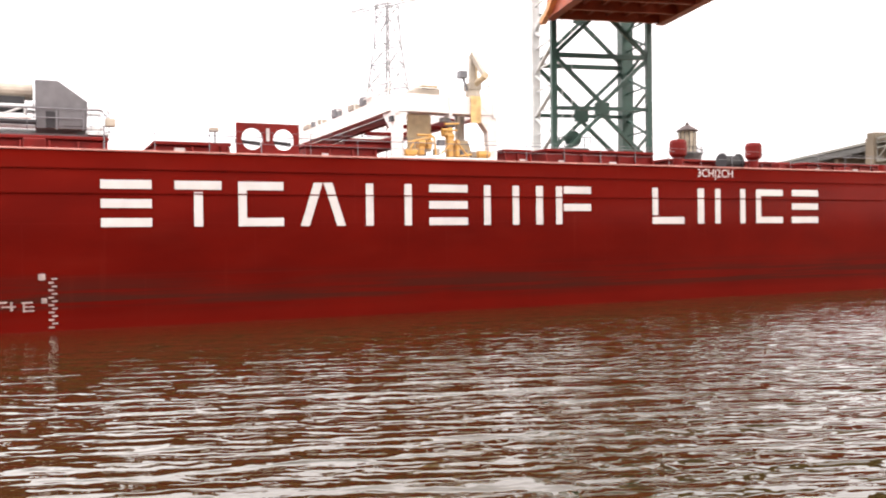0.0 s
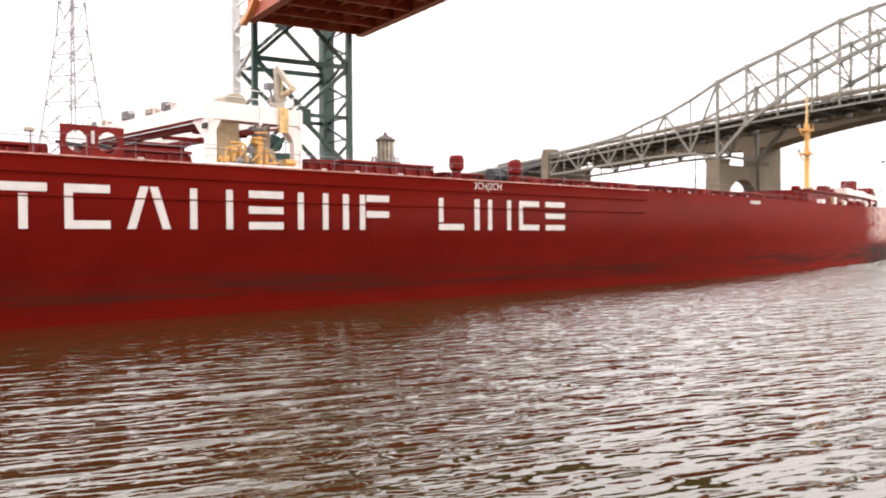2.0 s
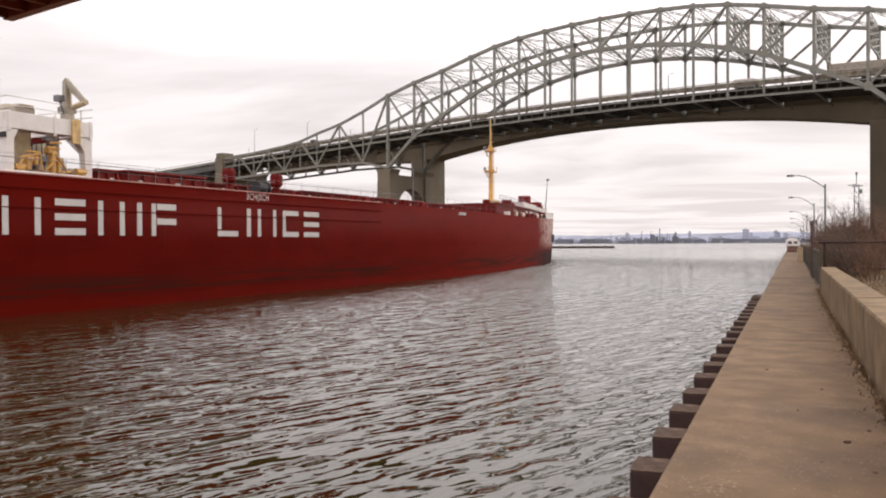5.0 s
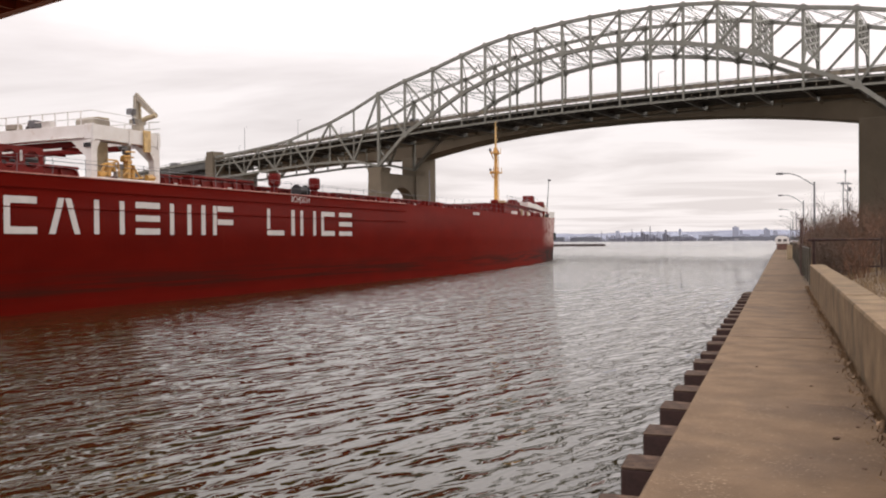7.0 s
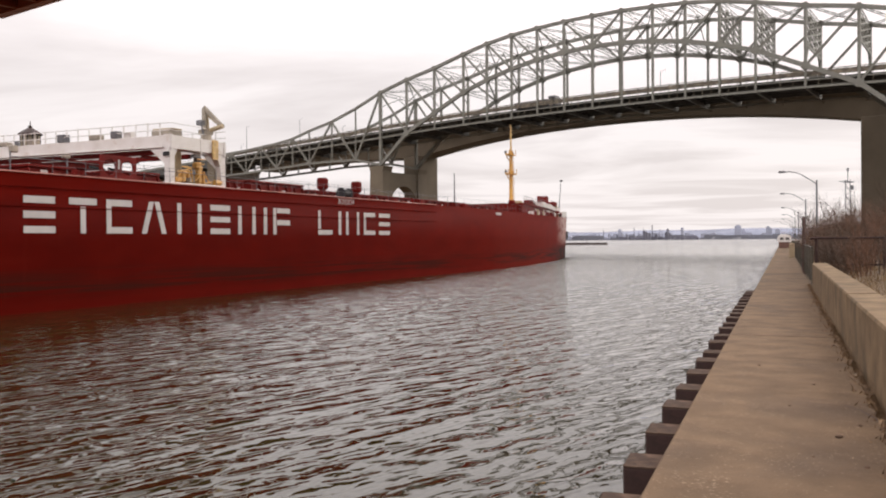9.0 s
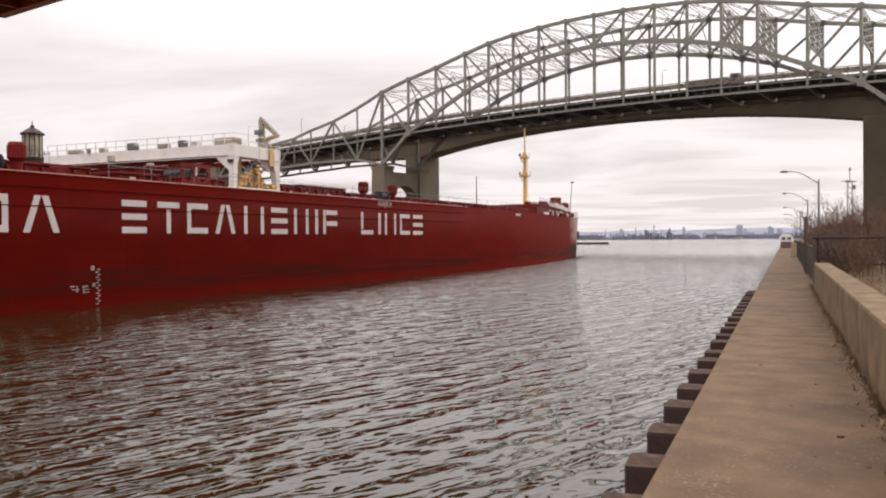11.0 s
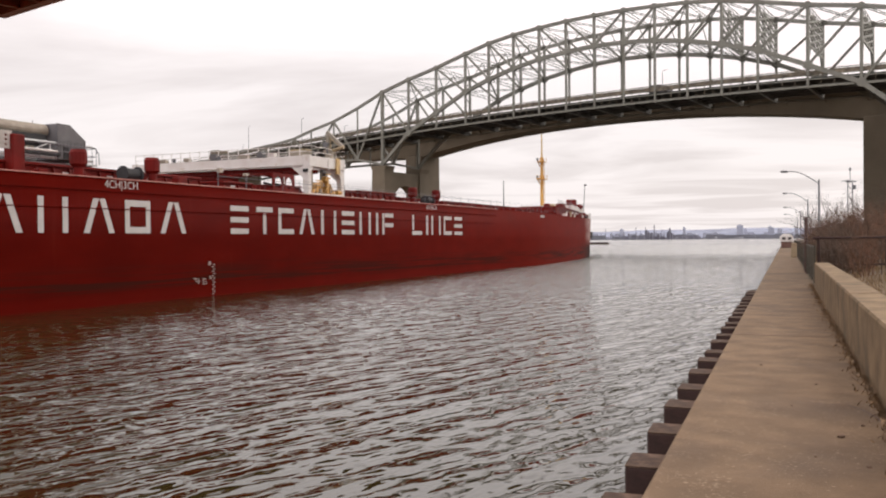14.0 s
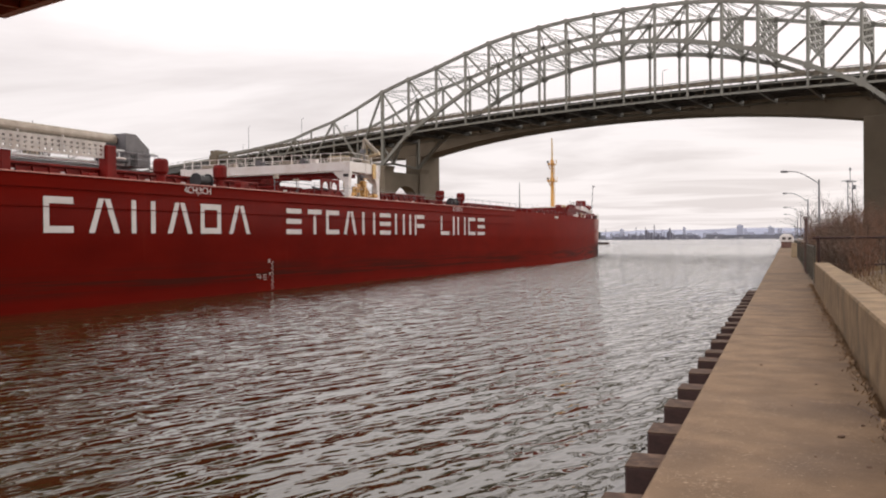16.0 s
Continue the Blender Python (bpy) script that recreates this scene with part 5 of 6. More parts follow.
    for y in (-10.2, -9.3, -8.0, -6.9, -5.9, -5.0):
        tubep("wheel", (-2.78, y, 7.3), (-2.68, y, 7.3), 0.13, BLACK, g, n=12)
    boxp("ladder_panel", (-2.72, -6.3, 9.3), (-2.6, -5.75, 10.66), YELLOWP, g, "faded yellow panel")
    # folded knuckle crane on top, cream with brown hydraulics
    bm = bmesh.new()
    add_tube(bm, (-3.8, -5.6, 10.55), (-3.8, -5.6, 11.3), 0.42, 0.36, 12)
    add_box(bm, (-4.2, -5.95, 11.15), (-3.4, -5.3, 11.5))
    part("crane_pedestal", bm, BELT, g)
    bm = bmesh.new()
    add_beam(bm, (-3.95, -5.58, 11.3), (-4.0, -5.5, 13.05), 0.26, 0.3)
    add_beam(bm, (-4.05, -5.5, 13.15), (-2.45, -5.62, 11.75), 0.2, 0.26)
    part("crane_jib", bm, BELT, g, "folded cream crane jib")
    bm = bmesh.new()
    add_tube(bm, (-3.75, -5.4, 11.4), (-3.85, -5.35, 12.7), 0.07, 0.07, 8)
    add_tube(bm, (-3.7, -5.45, 12.5), (-2.7, -5.5, 11.75), 0.07, 0.07, 8)
    add_tube(bm, (-3.5, -5.55, 11.45), (-2.3, -5.6, 11.7), 0.15, 0.17, 10)
    part("crane_grab", bm, TAN, g)
    bm = bmesh.new()
    add_tube(bm, (-3.7, -6.0, 11.1), (-3.7, -6.2, 11.8), 0.07, 0.07, 8)
    add_box(bm, (-3.95, -6.45, 11.75), (-3.5, -6.05, 12.1))
    part("floodlight", bm, POST, g)
    # thin hand rails round the top
    bm = bmesh.new()
    for x in np.arange(-21.5, -2.6, 1.05):
        for y in (-10.4, -4.75):
            add_beam(bm, (x, y, 10.6), (x, y, 11.45), 0.055)
    for h in (10.95, 11.4):
        for y in (-10.4, -4.75):
            add_beam(bm, (-21.5, y, h), (-2.75, y, h), 0.05)
        add_beam(bm, (-2.75, -10.4, h), (-2.75, -6.9, h), 0.04)
    part("top_rail", bm, WHITE, g)


make_gantry()


def platform_rails():
    """Posts and rails round the platform at the boom's end."""
    for y in (-23.8, -23.3, -22.9):
        for x in (-13.3, -15.3):
            beamp("platform_post", (x, y, 9.3), (x, y, 10.5), 0.03, POST, ship)
    for h in (9.9, 10.5):
        for x in (-13.3, -15.3):
            beamp("platform_rail", (x, -23.8, h), (x, -22.9, h), 0.03, POST, ship)
        beamp("platform_rail", (-13.3, -22.9, h), (-15.3, -22.9, h), 0.03, POST, ship)


def make_boom():
    # conveyor boom on the centre line with its grey head house
    b = boxp("unloading_boom", (-15.4, -80, 8.75), (-13.6, -23.0, 9.25), GREYP, ship, "long grey conveyor boom stowed along the deck", 0.05)
    bm = bmesh.new()
    add_prism(bm, [(-26.5, 9.45), (-24.0, 9.45), (-23.95, 10.95), (-25.4, 12.0), (-26.5, 12.0)], 0, -15.6, -13.2)
    part("head_house", bm, GREYP, b, "grey sheet-metal head house", 0.03)
    bm = bmesh.new()
    for k in range(9):
        y = -26.6 + k * 0.31
        add_box(bm, (-13.2, y, 9.7), (-13.17, y + 0.04, 10.8))
    part("sheet_rib", bm, GREYP, b)
    bm = bmesh.new()
    add_tube(bm, (-14.4, -80, 11.6), (-14.4, -26.6, 11.5), 0.46, 0.46, 16)
    part("belt_cover", bm, BELT, b, "cream half-round belt cover")
    for z, x in ((9.55, -13.4), (10.6, -13.4), (9.55, -15.4), (10.6, -15.4)):
        bm = bmesh.new()
        add_tube(bm, (x, -80, z), (x, -23.2, z), 0.11, 0.11, 8)
        part("boom_chord", bm, SILVER, b)
    n = 22
    for k in range(n):
        ya, yb = -80 + k * 53 / n, -80 + (k + 1) * 53 / n
        bm = bmesh.new()
        add_tube(bm, (-13.4, ya, 9.55), (-13.4, yb, 10.6), 0.07, 0.07, 6)
        add_tube(bm, (-13.4, yb, 9.55), (-13.4, yb, 10.6), 0.06, 0.06, 6)
        part("boom_lattice", bm, SILVER, b)
    boxp("end_platform", (-15.4, -23.95, 9.2), (-13.2, -22.9, 9.3), SILVER, b, "railed end platform")
    platform_rails()
    boxp("boom_rest", (-15.6, -25.8, 7.1), (-13.2, -23.2, 8.75), RED, b, bevel=0.05)
    # doors, rails and pipes on the house's side
    boxp("house_door", (-13.2, -26.0, 9.5), (-13.14, -25.55, 10.35), BLACK, b, "dark access opening")
    boxp("house_panel", (-13.2, -25.4, 9.6), (-13.15, -24.1, 10.45), GREYP, b, bevel=0.02)
    bm = bmesh.new()
    for h in (10.5, 10.0):
        add_tube(bm, (-13.0, -29.5, h), (-13.0, -24.2, h), 0.035, 0.035, 6)
    for y in (-29.5, -28.2, -26.9, -25.5, -24.2):
        add_tube(bm, (-13.0, y, 9.35), (-13.0, y, 10.5), 0.03, 0.03, 6)
    add_tube(bm, (-13.0, -24.2, 10.5), (-13.0, -23.3, 10.5), 0.035, 0.035, 6)
    add_tube(bm, (-13.0, -23.3, 10.5), (-13.0, -22.95, 10.1), 0.035, 0.035, 6)
    add_tube(bm, (-13.0, -22.95, 10.1), (-13.0, -22.9, 9.3), 0.035, 0.035, 6)
    part("house_rail", bm, POST, b)
    tubep("cable_pipe", (-13.1, -29.5, 9.75), (-13.1, -26.5, 9.75), 0.13, BLACK, b)
    tubep("white_pipe", (-13.05, -40, 9.95), (-13.05, -26.7, 9.98), 0.09, WHITE, b)
    boxp("boom_rest", (-15.6, -50, 7.1), (-13.2, -47, 8.75), RED, b, bevel=0.05)
    # perforated walkway girder near the side
    bm = bmesh.new()
    for zz0, zz1 in ((8.5, 8.66), (8.78, 8.92), (9.04, 9.16), (9.28, 9.46)):
        add_box(bm, (-2.6, -85, zz0), (-2.5, -39.2, zz1))
    y = -85.0
    while y < -39.2:
        add_box(bm, (-2.59, y, 8.5), (-2.51, y + 0.27, 9.46))
        y += 0.44
    gw = part("gangway", bm, GANGWAY, ship, "cream perforated gangway stowed on the rail")
    for y in np.arange(-84.0, -39.5, 3.0):
        boxp("gangway_stay", (-2.7, y, 9.46), (-2.6, y + 0.08, 9.62), GANGWAY, gw)
    # dark strip under the belt cover paints the boom's shaded underside
    boxp("boom_shade_strip", (-13.95, -80, 10.3), (-13.7, -27.0, 11.15), BLACK, b, "dark strip for the boom's shaded underside")
    boxp("gangway_post", (-3.0, -39.1, 7.1), (-2.3, -38.3, 9.3), RED, ship, "square red stowage post", 0.06)
    for y in (-46, -54):
        boxp("gangway_rest", (-3.1, y, 7.1), (-2.62, y + 0.6, 8.48), RED, ship, bevel=0.03)


make_boom()


def make_bow():
    # forecastle house with a rounded front, white
    def outline(off, a, b, n=16):
        pts = []
        for k in range(n + 1):
            s = a + (b - a) * k / n
            pts.append((-min(BEAM / 2 - 0.1, inset(s) + off), s))
        return pts + [(-BEAM - x, y) for x, y in pts[::-1]]
    bm = bmesh.new()
    add_prism(bm, outline(2.6, 66, 107), 2, 7.1, 8.7)
    f = part("forecastle", bm, RED, ship, "long red forecastle house")
    bm = bmesh.new()
    add_prism(bm, outline(2.4, 66.5, 108.5), 2, 8.7, 8.95)
    part("forecastle_roof", bm, RED, f)
    bm = bmesh.new()
    add_prism(bm, outline(2.2, 83, 109), 2, 8.96, 9.75)
    part("forecastle_top", bm, WHITE, f, "white upper strake of the house")
    for a, b, z0, z1 in ((86, 88.5, 7.6, 8.5), (91, 95, 7.5, 8.6), (97, 100, 7.6, 8.6), (77, 78.5, 7.7, 8.4)):
        bm = bmesh.new()
        vs = []
        for s, z in ((a, z0), (b, z0), (b, z1), (a, z1)):
            vs.append(bm.verts.new((-inset(s) - 2.5, s, z)))
        wv = [bm.verts.new((v.co.x - 0.3, v.co.y, v.co.z)) for v in vs]
        bm.faces.new(vs)
        bm.faces.new(wv[::-1])
        for k in range(4):
            bm.faces.new((vs[k], wv[k], wv[(k + 1) % 4], vs[(k + 1) % 4]))
        part("white_locker", bm, WHITE, f)
    # jumble of fittings between the house and the side
    rng = random.Random(21)
    for k in range(34):
        sy = 67 + k * 1.1 + rng.uniform(-0.3, 0.3)
        x = -inset(sy) - rng.uniform(0.5, 1.5)
        w, h = rng.uniform(0.2, 0.55), rng.uniform(0.4, 1.15)
        z = sheer(sy) - 0.03
        fit = rng.choice(("box", "post", "drum"))
        m = rng.choice((RED, RED, RED, WHITE, TAN, BLACK))
        if fit == "box":
            boxp("deck_fitting", (x - w, sy - w, z), (x + 0.2, sy + w, z + h * 0.8), m, ship, bevel=0.04)
        elif fit == "post":
            tubep("bitt", (x, sy, z), (x, sy, z + h), 0.16, m, ship, 0.2)
        else:
            tubep("rope_drum", (x, sy - w, z + 0.4), (x, sy + w, z + 0.4), 0.36, m, ship, n=12)
    # low bulwark at the stem
    bm = bmesh.new()
    n = 18
    for k in range(n):
        a, b = 92 + 19.8 * k / n, 92 + 19.8 * (k + 1) / n
        for sg in (0, 1):
            xa, xb = -inset(a), -inset(b)
            if sg:
                xa, xb = -BEAM - xa, -BEAM - xb
            vs = [bm.verts.new(p) for p in ((xa, a, sheer(a) - 0.05), (xb, b, sheer(b) - 0.05), (xb, b, sheer(b) + 0.95), (xa, a, sheer(a) + 0.95))]
            bm.faces.new(vs)
    part("bulwark", bm, WHITE, f)
    # foremast
    mx, my = -15.0, 88.3
    bm = bmesh.new()
    add_tube(bm, (mx, my, 8.9), (mx, my, 19.2), 0.36, 0.26, 14)
    mast = part("foremast", bm, YELLOW, ship, "yellow steel foremast", smooth=False)
    bm = bmesh.new()
    add_tube(bm, (mx, my, 19.2), (mx, my, 23.6), 0.17, 0.1, 10)
    for z in (19.8, 20.5, 21.2, 21.9, 22.6):
        add_beam(bm, (mx, my, z), (mx, my + 0.9, z), 0.06)
    part("topmast", bm, YELLOWP, mast)
    for z, r in ((15.0, 1.4), (18.3, 1.2)):
        bm = bmesh.new()
        add_tube(bm, (mx, my, z - 0.12), (mx, my, z), r * 0.75, r * 0.75, 12)
        add_beam(bm, (mx - 0.3, my - 1.9, z + 0.1), (mx - 0.3, my + 1.9, z + 0.1), 0.14)
        for k in range(8):
            th = k * math.pi / 4
            add_beam(bm, (mx + r * 0.75 * math.cos(th), my + r * 0.75 * math.sin(th), z), (mx + r * 0.75 * math.cos(th), my + r * 0.75 * math.sin(th), z + 0.8), 0.05)
        part("mast_platform", bm, YELLOW, mast)
    for z in (15.0, 18.3):
        for e in (-1, 1):
            beamp("mast_bracket", (mx - 0.3, my + 0.3 * e, z - 0.9), (mx - 0.3, my + 1.7 * e, z + 0.05), 0.14, YELLOW, mast)
    for y in (-1.8, 1.7):
        boxp("mast_light", (mx - 0.45, my + y - 0.2, 18.45), (mx - 0.1, my + y + 0.2, 18.9), POST, mast, bevel=0.05)
        boxp("mast_light", (mx - 0.45, my + y - 0.18, 15.2), (mx - 0.1, my + y + 0.18, 15.55), POST, mast, bevel=0.05)
    bm = bmesh.new()
    for sx in (-0.2, 0.2):
        add_beam(bm, (mx + 0.55, my + sx, 9.2), (mx + 0.42, my + sx, 18.4), 0.05)
    part("mast_ladder", bm, YELLOW, mast)
    # deck gear on the forecastle
    for y, x, w, h, m in ((76.0, -7.6, 1.3, 0.8, RED), (80.0, -8.4, 0.9, 0.6, RED), (87.5, -9.0, 1.6, 1.3, RED), (91.0, -9.6, 0.7, 0.5, TAN), (96.5, -10.5, 1.2, 0.7, RED), (102.5, -12.0, 1.3, 0.9, RED), (105.5, -12.4, 0.8, 0.5, TAN), (72.5, -8.0, 1.0, 0.6, TAN), (68, -7.5, 0.9, 0.5, RED)):
        z = 9.6 if y > 83 else 8.95
        bx = boxp("deck_locker", (x - w / 2, y - w / 2, z), (x + w / 2, y + w / 2, z + h), m, ship, bevel=0.12)
    for y in (92.5, 99.0):
        bm = bmesh.new()
        add_tube(bm, (-10.6, y - 0.6, 10.0), (-10.6, y + 0.6, 10.0), 0.45, 0.45, 14)
        part("windlass", bm, RED, ship)
    tubep("jackstaff", (-12.5, 108.5, 9.4), (-12.5, 109.8, 15.0), 0.1, POST, ship, 0.06)
    boxp("jack_light", (-12.6, 109.4, 14.8), (-12.2, 110.0, 15.1), POST, ship)
    tubep("side_pole", (-5.0, 41.0, 7.1), (-5.0, 41.0, 11.6), 0.1, POST, ship, 0.05)
    bm = bmesh.new()
    pts = [(x, y) for x, y in outline(2.4, 67, 108, 22)][:23]
    for x, y in pts:
        z = 8.95
        add_beam(bm, (x, y, z), (x, y, z + 1.0), 0.05)
    for h in (0.55, 1.0):
        for p, q in zip(pts, pts[1:]):
            zp, zq = (9.6 if p[1] > 83 else 8.95), (9.6 if q[1] > 83 else 8.95)
            add_beam(bm, (*p, zp + h), (*q, zq + h), 0.04)
    part("forecastle_rail", bm, POST, f)
    # low ripples that spread from the stem along the side
    rng = random.Random(17)
    bm = bmesh.new()
    for k in range(26):
        sy = 106.0 - k * 1.75 + rng.uniform(-0.5, 0.5)
        x0 = -inset(sy) + 0.15
        n, ln = 8, rng.uniform(2.5, 5.0) + max(0.0, 3.0 - 0.3 * k)
        hh = (0.36 if k < 9 else 0.2) * rng.uniform(0.7, 1.2)
        rows = []
        for i in range(n + 1):
            q = i / n
            h = hh * math.sin(math.pi * min(1.0, 0.12 + 0.88 * q)) * (1 - 0.4 * q)
            cx, cy = x0 + ln * q * 0.62, sy - ln * q + 0.25 * math.sin(5 * q + k)
            rows.append([bm.verts.new((cx - 0.32, cy - 0.42, -0.03)), bm.verts.new((cx, cy, h)), bm.verts.new((cx + 0.30, cy + 0.38, -0.03))])
        for a, b in zip(rows, rows[1:]):
            for j in range(2):
                bm.faces.new((a[j], a[j + 1], b[j + 1], b[j]))
    part("bow_wave", bm, WATER, ship, "low ripples spreading from the stem", smooth=True)
    # anchor in its pocket
    bm = bmesh.new()
    s = 103.0
    add_box(bm, (-inset(s) - 0.4, s - 0.9, 3.6), (-inset(s) + 0.12, s + 0.9, 5.0))
    part("anchor", bm, BLACK, ship, "dark anchor housed in the bow", 0.1)


make_bow()

# ---- fence, lamps and plants beside the walkway ----
def make_fence():
    f = thing("chain_link_fence", "rusty dark green chain-link fence along the walkway", "fence", at=(0.95, 33.7, PIER_Z))
    bm = bmesh.new()
    add_tube(bm, (0, 0, 0), (0, 0, 1.35), 0.035, 0.035, 8)
    me = mesh_of("fence_post", bm, FENCE)
    for k in range(26):
        ob = new("fence_post", me)
        ob.parent = f
        ob.matrix_basis = pose(0, 3.0 * k, 0)
    tubep("top_rail", (0, 0, 1.3), (0, 75, 1.3), 0.028, FENCE, f)
    v, q = [], []

    def strip(a, b, w, n):
        i = len(v)
        a, b, n = Vector(a), Vector(b), Vector(n)
        d = (b - a).cross(n).normalized() * w
        v.extend([tuple(a - d), tuple(a + d), tuple(b + d), tuple(b - d)])
        q.append((i, i + 1, i + 2, i + 3))
    for k in range(-8, 480):
        y = k * 0.16
        for sg in (1, -1):
            a, b = (0, y, 0.05), (0, y + sg * 1.25, 1.3)
            if 0 <= min(a[1], b[1]) and max(a[1], b[1]) <= 75:
                strip(a, b, 0.006, (1, 0, 0))
    me = bpy.data.meshes.new("wire_mesh")
    me.from_pydata(v, [], q)
    me.materials.append(FENCE)
    w = new("wire_mesh", me)
    w.parent = f
    w["kind"] = "stuff"
    # cross fence over the bank, two rails
    g = thing("rail_fence", "rusty two-rail fence crossing the earth bank", "fence", at=(1.0, 34.2, 2.0))
    tubep("top_rail", (-0.1, 0, 1.47), (9, 0.3, 1.5), 0.045, RUST, g)
    tubep("lower_rail", (0.2, 0, 0.52), (9, 0.3, 0.55), 0.035, RUST, g)
    for k in range(5):
        tubep("rail_post", (0.1 + 2.2 * k, 0.05, -0.2), (0.1 + 2.2 * k, 0.05, 1.55), 0.05, RUST, g)
    p = thing("marker_post", "stout faded red post beside the fence", "post", at=(0.92, 46, 1.7))
    tubep("shaft", (0, 0, 0), (0, 0, 2.65), 0.085, MAROON, p, 0.075)
    tubep("cap", (0, 0, 2.65), (0, 0, 2.8), 0.12, MAROON, p, 0.05)


make_fence()


def make_street_lamps():
    base = thing("street_lamp", "tall steel street lamp with a curved arm over the walkway", "lamp", "street lamps along the pier", at=(3.6, 110, 2.4))
    bm = bmesh.new()
    add_tube(bm, (0, 0, 0), (0, 0, 7.75), 0.14, 0.09, 10)
    part("pole", bm, POST, base)
    bm = bmesh.new()
    pts = [(0, 7.3), (-0.7, 7.8), (-1.5, 8.35), (-2.2, 8.68), (-2.9, 8.8), (-3.4, 8.8)]
    for a, b in zip(pts, pts[1:]):
        add_tube(bm, (a[0], 0, a[1]), (b[0], 0, b[1]), 0.055, 0.055, 8)
    part("arm", bm, POST, base)
    bm = bmesh.new()
    add_prism(bm, [(-3.3, 8.72), (-3.5, 8.66), (-4.1, 8.68), (-4.2, 8.78), (-4.0, 8.92), (-3.4, 8.92)], 1, -0.17, 0.17)
    part("lamp_head", bm, POST, base, bevel=0.03)
    for y in (164, 241, 313, 390):
        copy_thing(base, pose(3.6, y, 2.4))


make_street_lamps()


def make_radio_mast():
    m = thing("lattice_mast", "slim galvanised lattice mast with small aerials", "mast", at=(10.0, 160, 2.4))
    for sx in (-0.35, 0.35):
        for sy in (-0.35, 0.35):
            beamp("leg", (sx, sy, 0), (sx, sy, 10.6), 0.09, POST, m)
    for k in range(12):
        z = k * 0.88
        bm = bmesh.new()
        sg = 1 if k % 2 else -1
        for s in (-0.35, 0.35):
            add_beam(bm, (-0.35 * sg, s, z), (0.35 * sg, s, z + 0.88), 0.05)
            add_beam(bm, (s, -0.35 * sg, z), (s, 0.35 * sg, z + 0.88), 0.05)
        part("lacing", bm, POST, m)
    boxp("platform", (-0.7, -0.6, 10.2), (0.9, 0.6, 10.32), POST, m)
    beamp("side_arm", (-1.3, 0, 10.4), (0, 0, 10.5), 0.1, POST, m)
    boxp("aerial_box", (0.45, -0.3, 9.0), (0.85, 0.3, 9.7), POST, m)
    tubep("aerial", (0, 0, 10.3), (0, 0, 12.2), 0.06, POST, m)
    boxp("beacon", (-0.15, -0.15, 12.1), (0.15, 0.15, 12.6), POST, m)


make_radio_mast()


def twig_mesh(name, seed, height, stems, spread, depth, thick, m):
    rng = random.Random(seed)
    v, f = [], []

    def seg(a, b, r1, r2):
        q = (b - a).to_track_quat("Z", "Y")
        i = len(v)
        for p, r in ((a, r1), (b, r2)):
            for k in range(3):
                th = 2.0944 * k
                v.append(tuple(p + q @ Vector((r * math.cos(th), r * math.sin(th), 0))))
        for k in range(3):
            f.append((i + k, i + (k + 1) % 3, i + 3 + (k + 1) % 3, i + 3 + k))

    def grow(p, d, length, r, level):
        n = 3
        for k in range(n):
            d2 = (d + Vector((rng.gauss(0, 0.16), rng.gauss(0, 0.16), rng.gauss(0.04, 0.1)))).normalized()
            q = p + d2 * (length / n)
            r2 = r * 0.8
            seg(p, q, r, r2)
            if level > 0 and (k > 0 or level > 1):
                for _ in range(2 if level > 1 else 3):
                    e = (d2 + Vector((rng.gauss(0, 0.6), rng.gauss(0, 0.6), rng.gauss(0.1, 0.4)))).normalized()
                    grow(q, e, length * rng.uniform(0.35, 0.62), r2 * 0.6, level - 1)
            p, d, r = q, d2, r2
    for _ in range(stems):
        a = rng.uniform(0, 6.28)
        o = Vector((math.cos(a), math.sin(a), 0)) * rng.uniform(0, spread)
        grow(o, Vector((o.x * 0.5, o.y * 0.5, 1)).normalized(), height * rng.uniform(0.55, 1.0), thick, depth)
    me = bpy.data.meshes.new(name)
    me.from_pydata(v, [], f)
    me.materials.append(m)
    return me


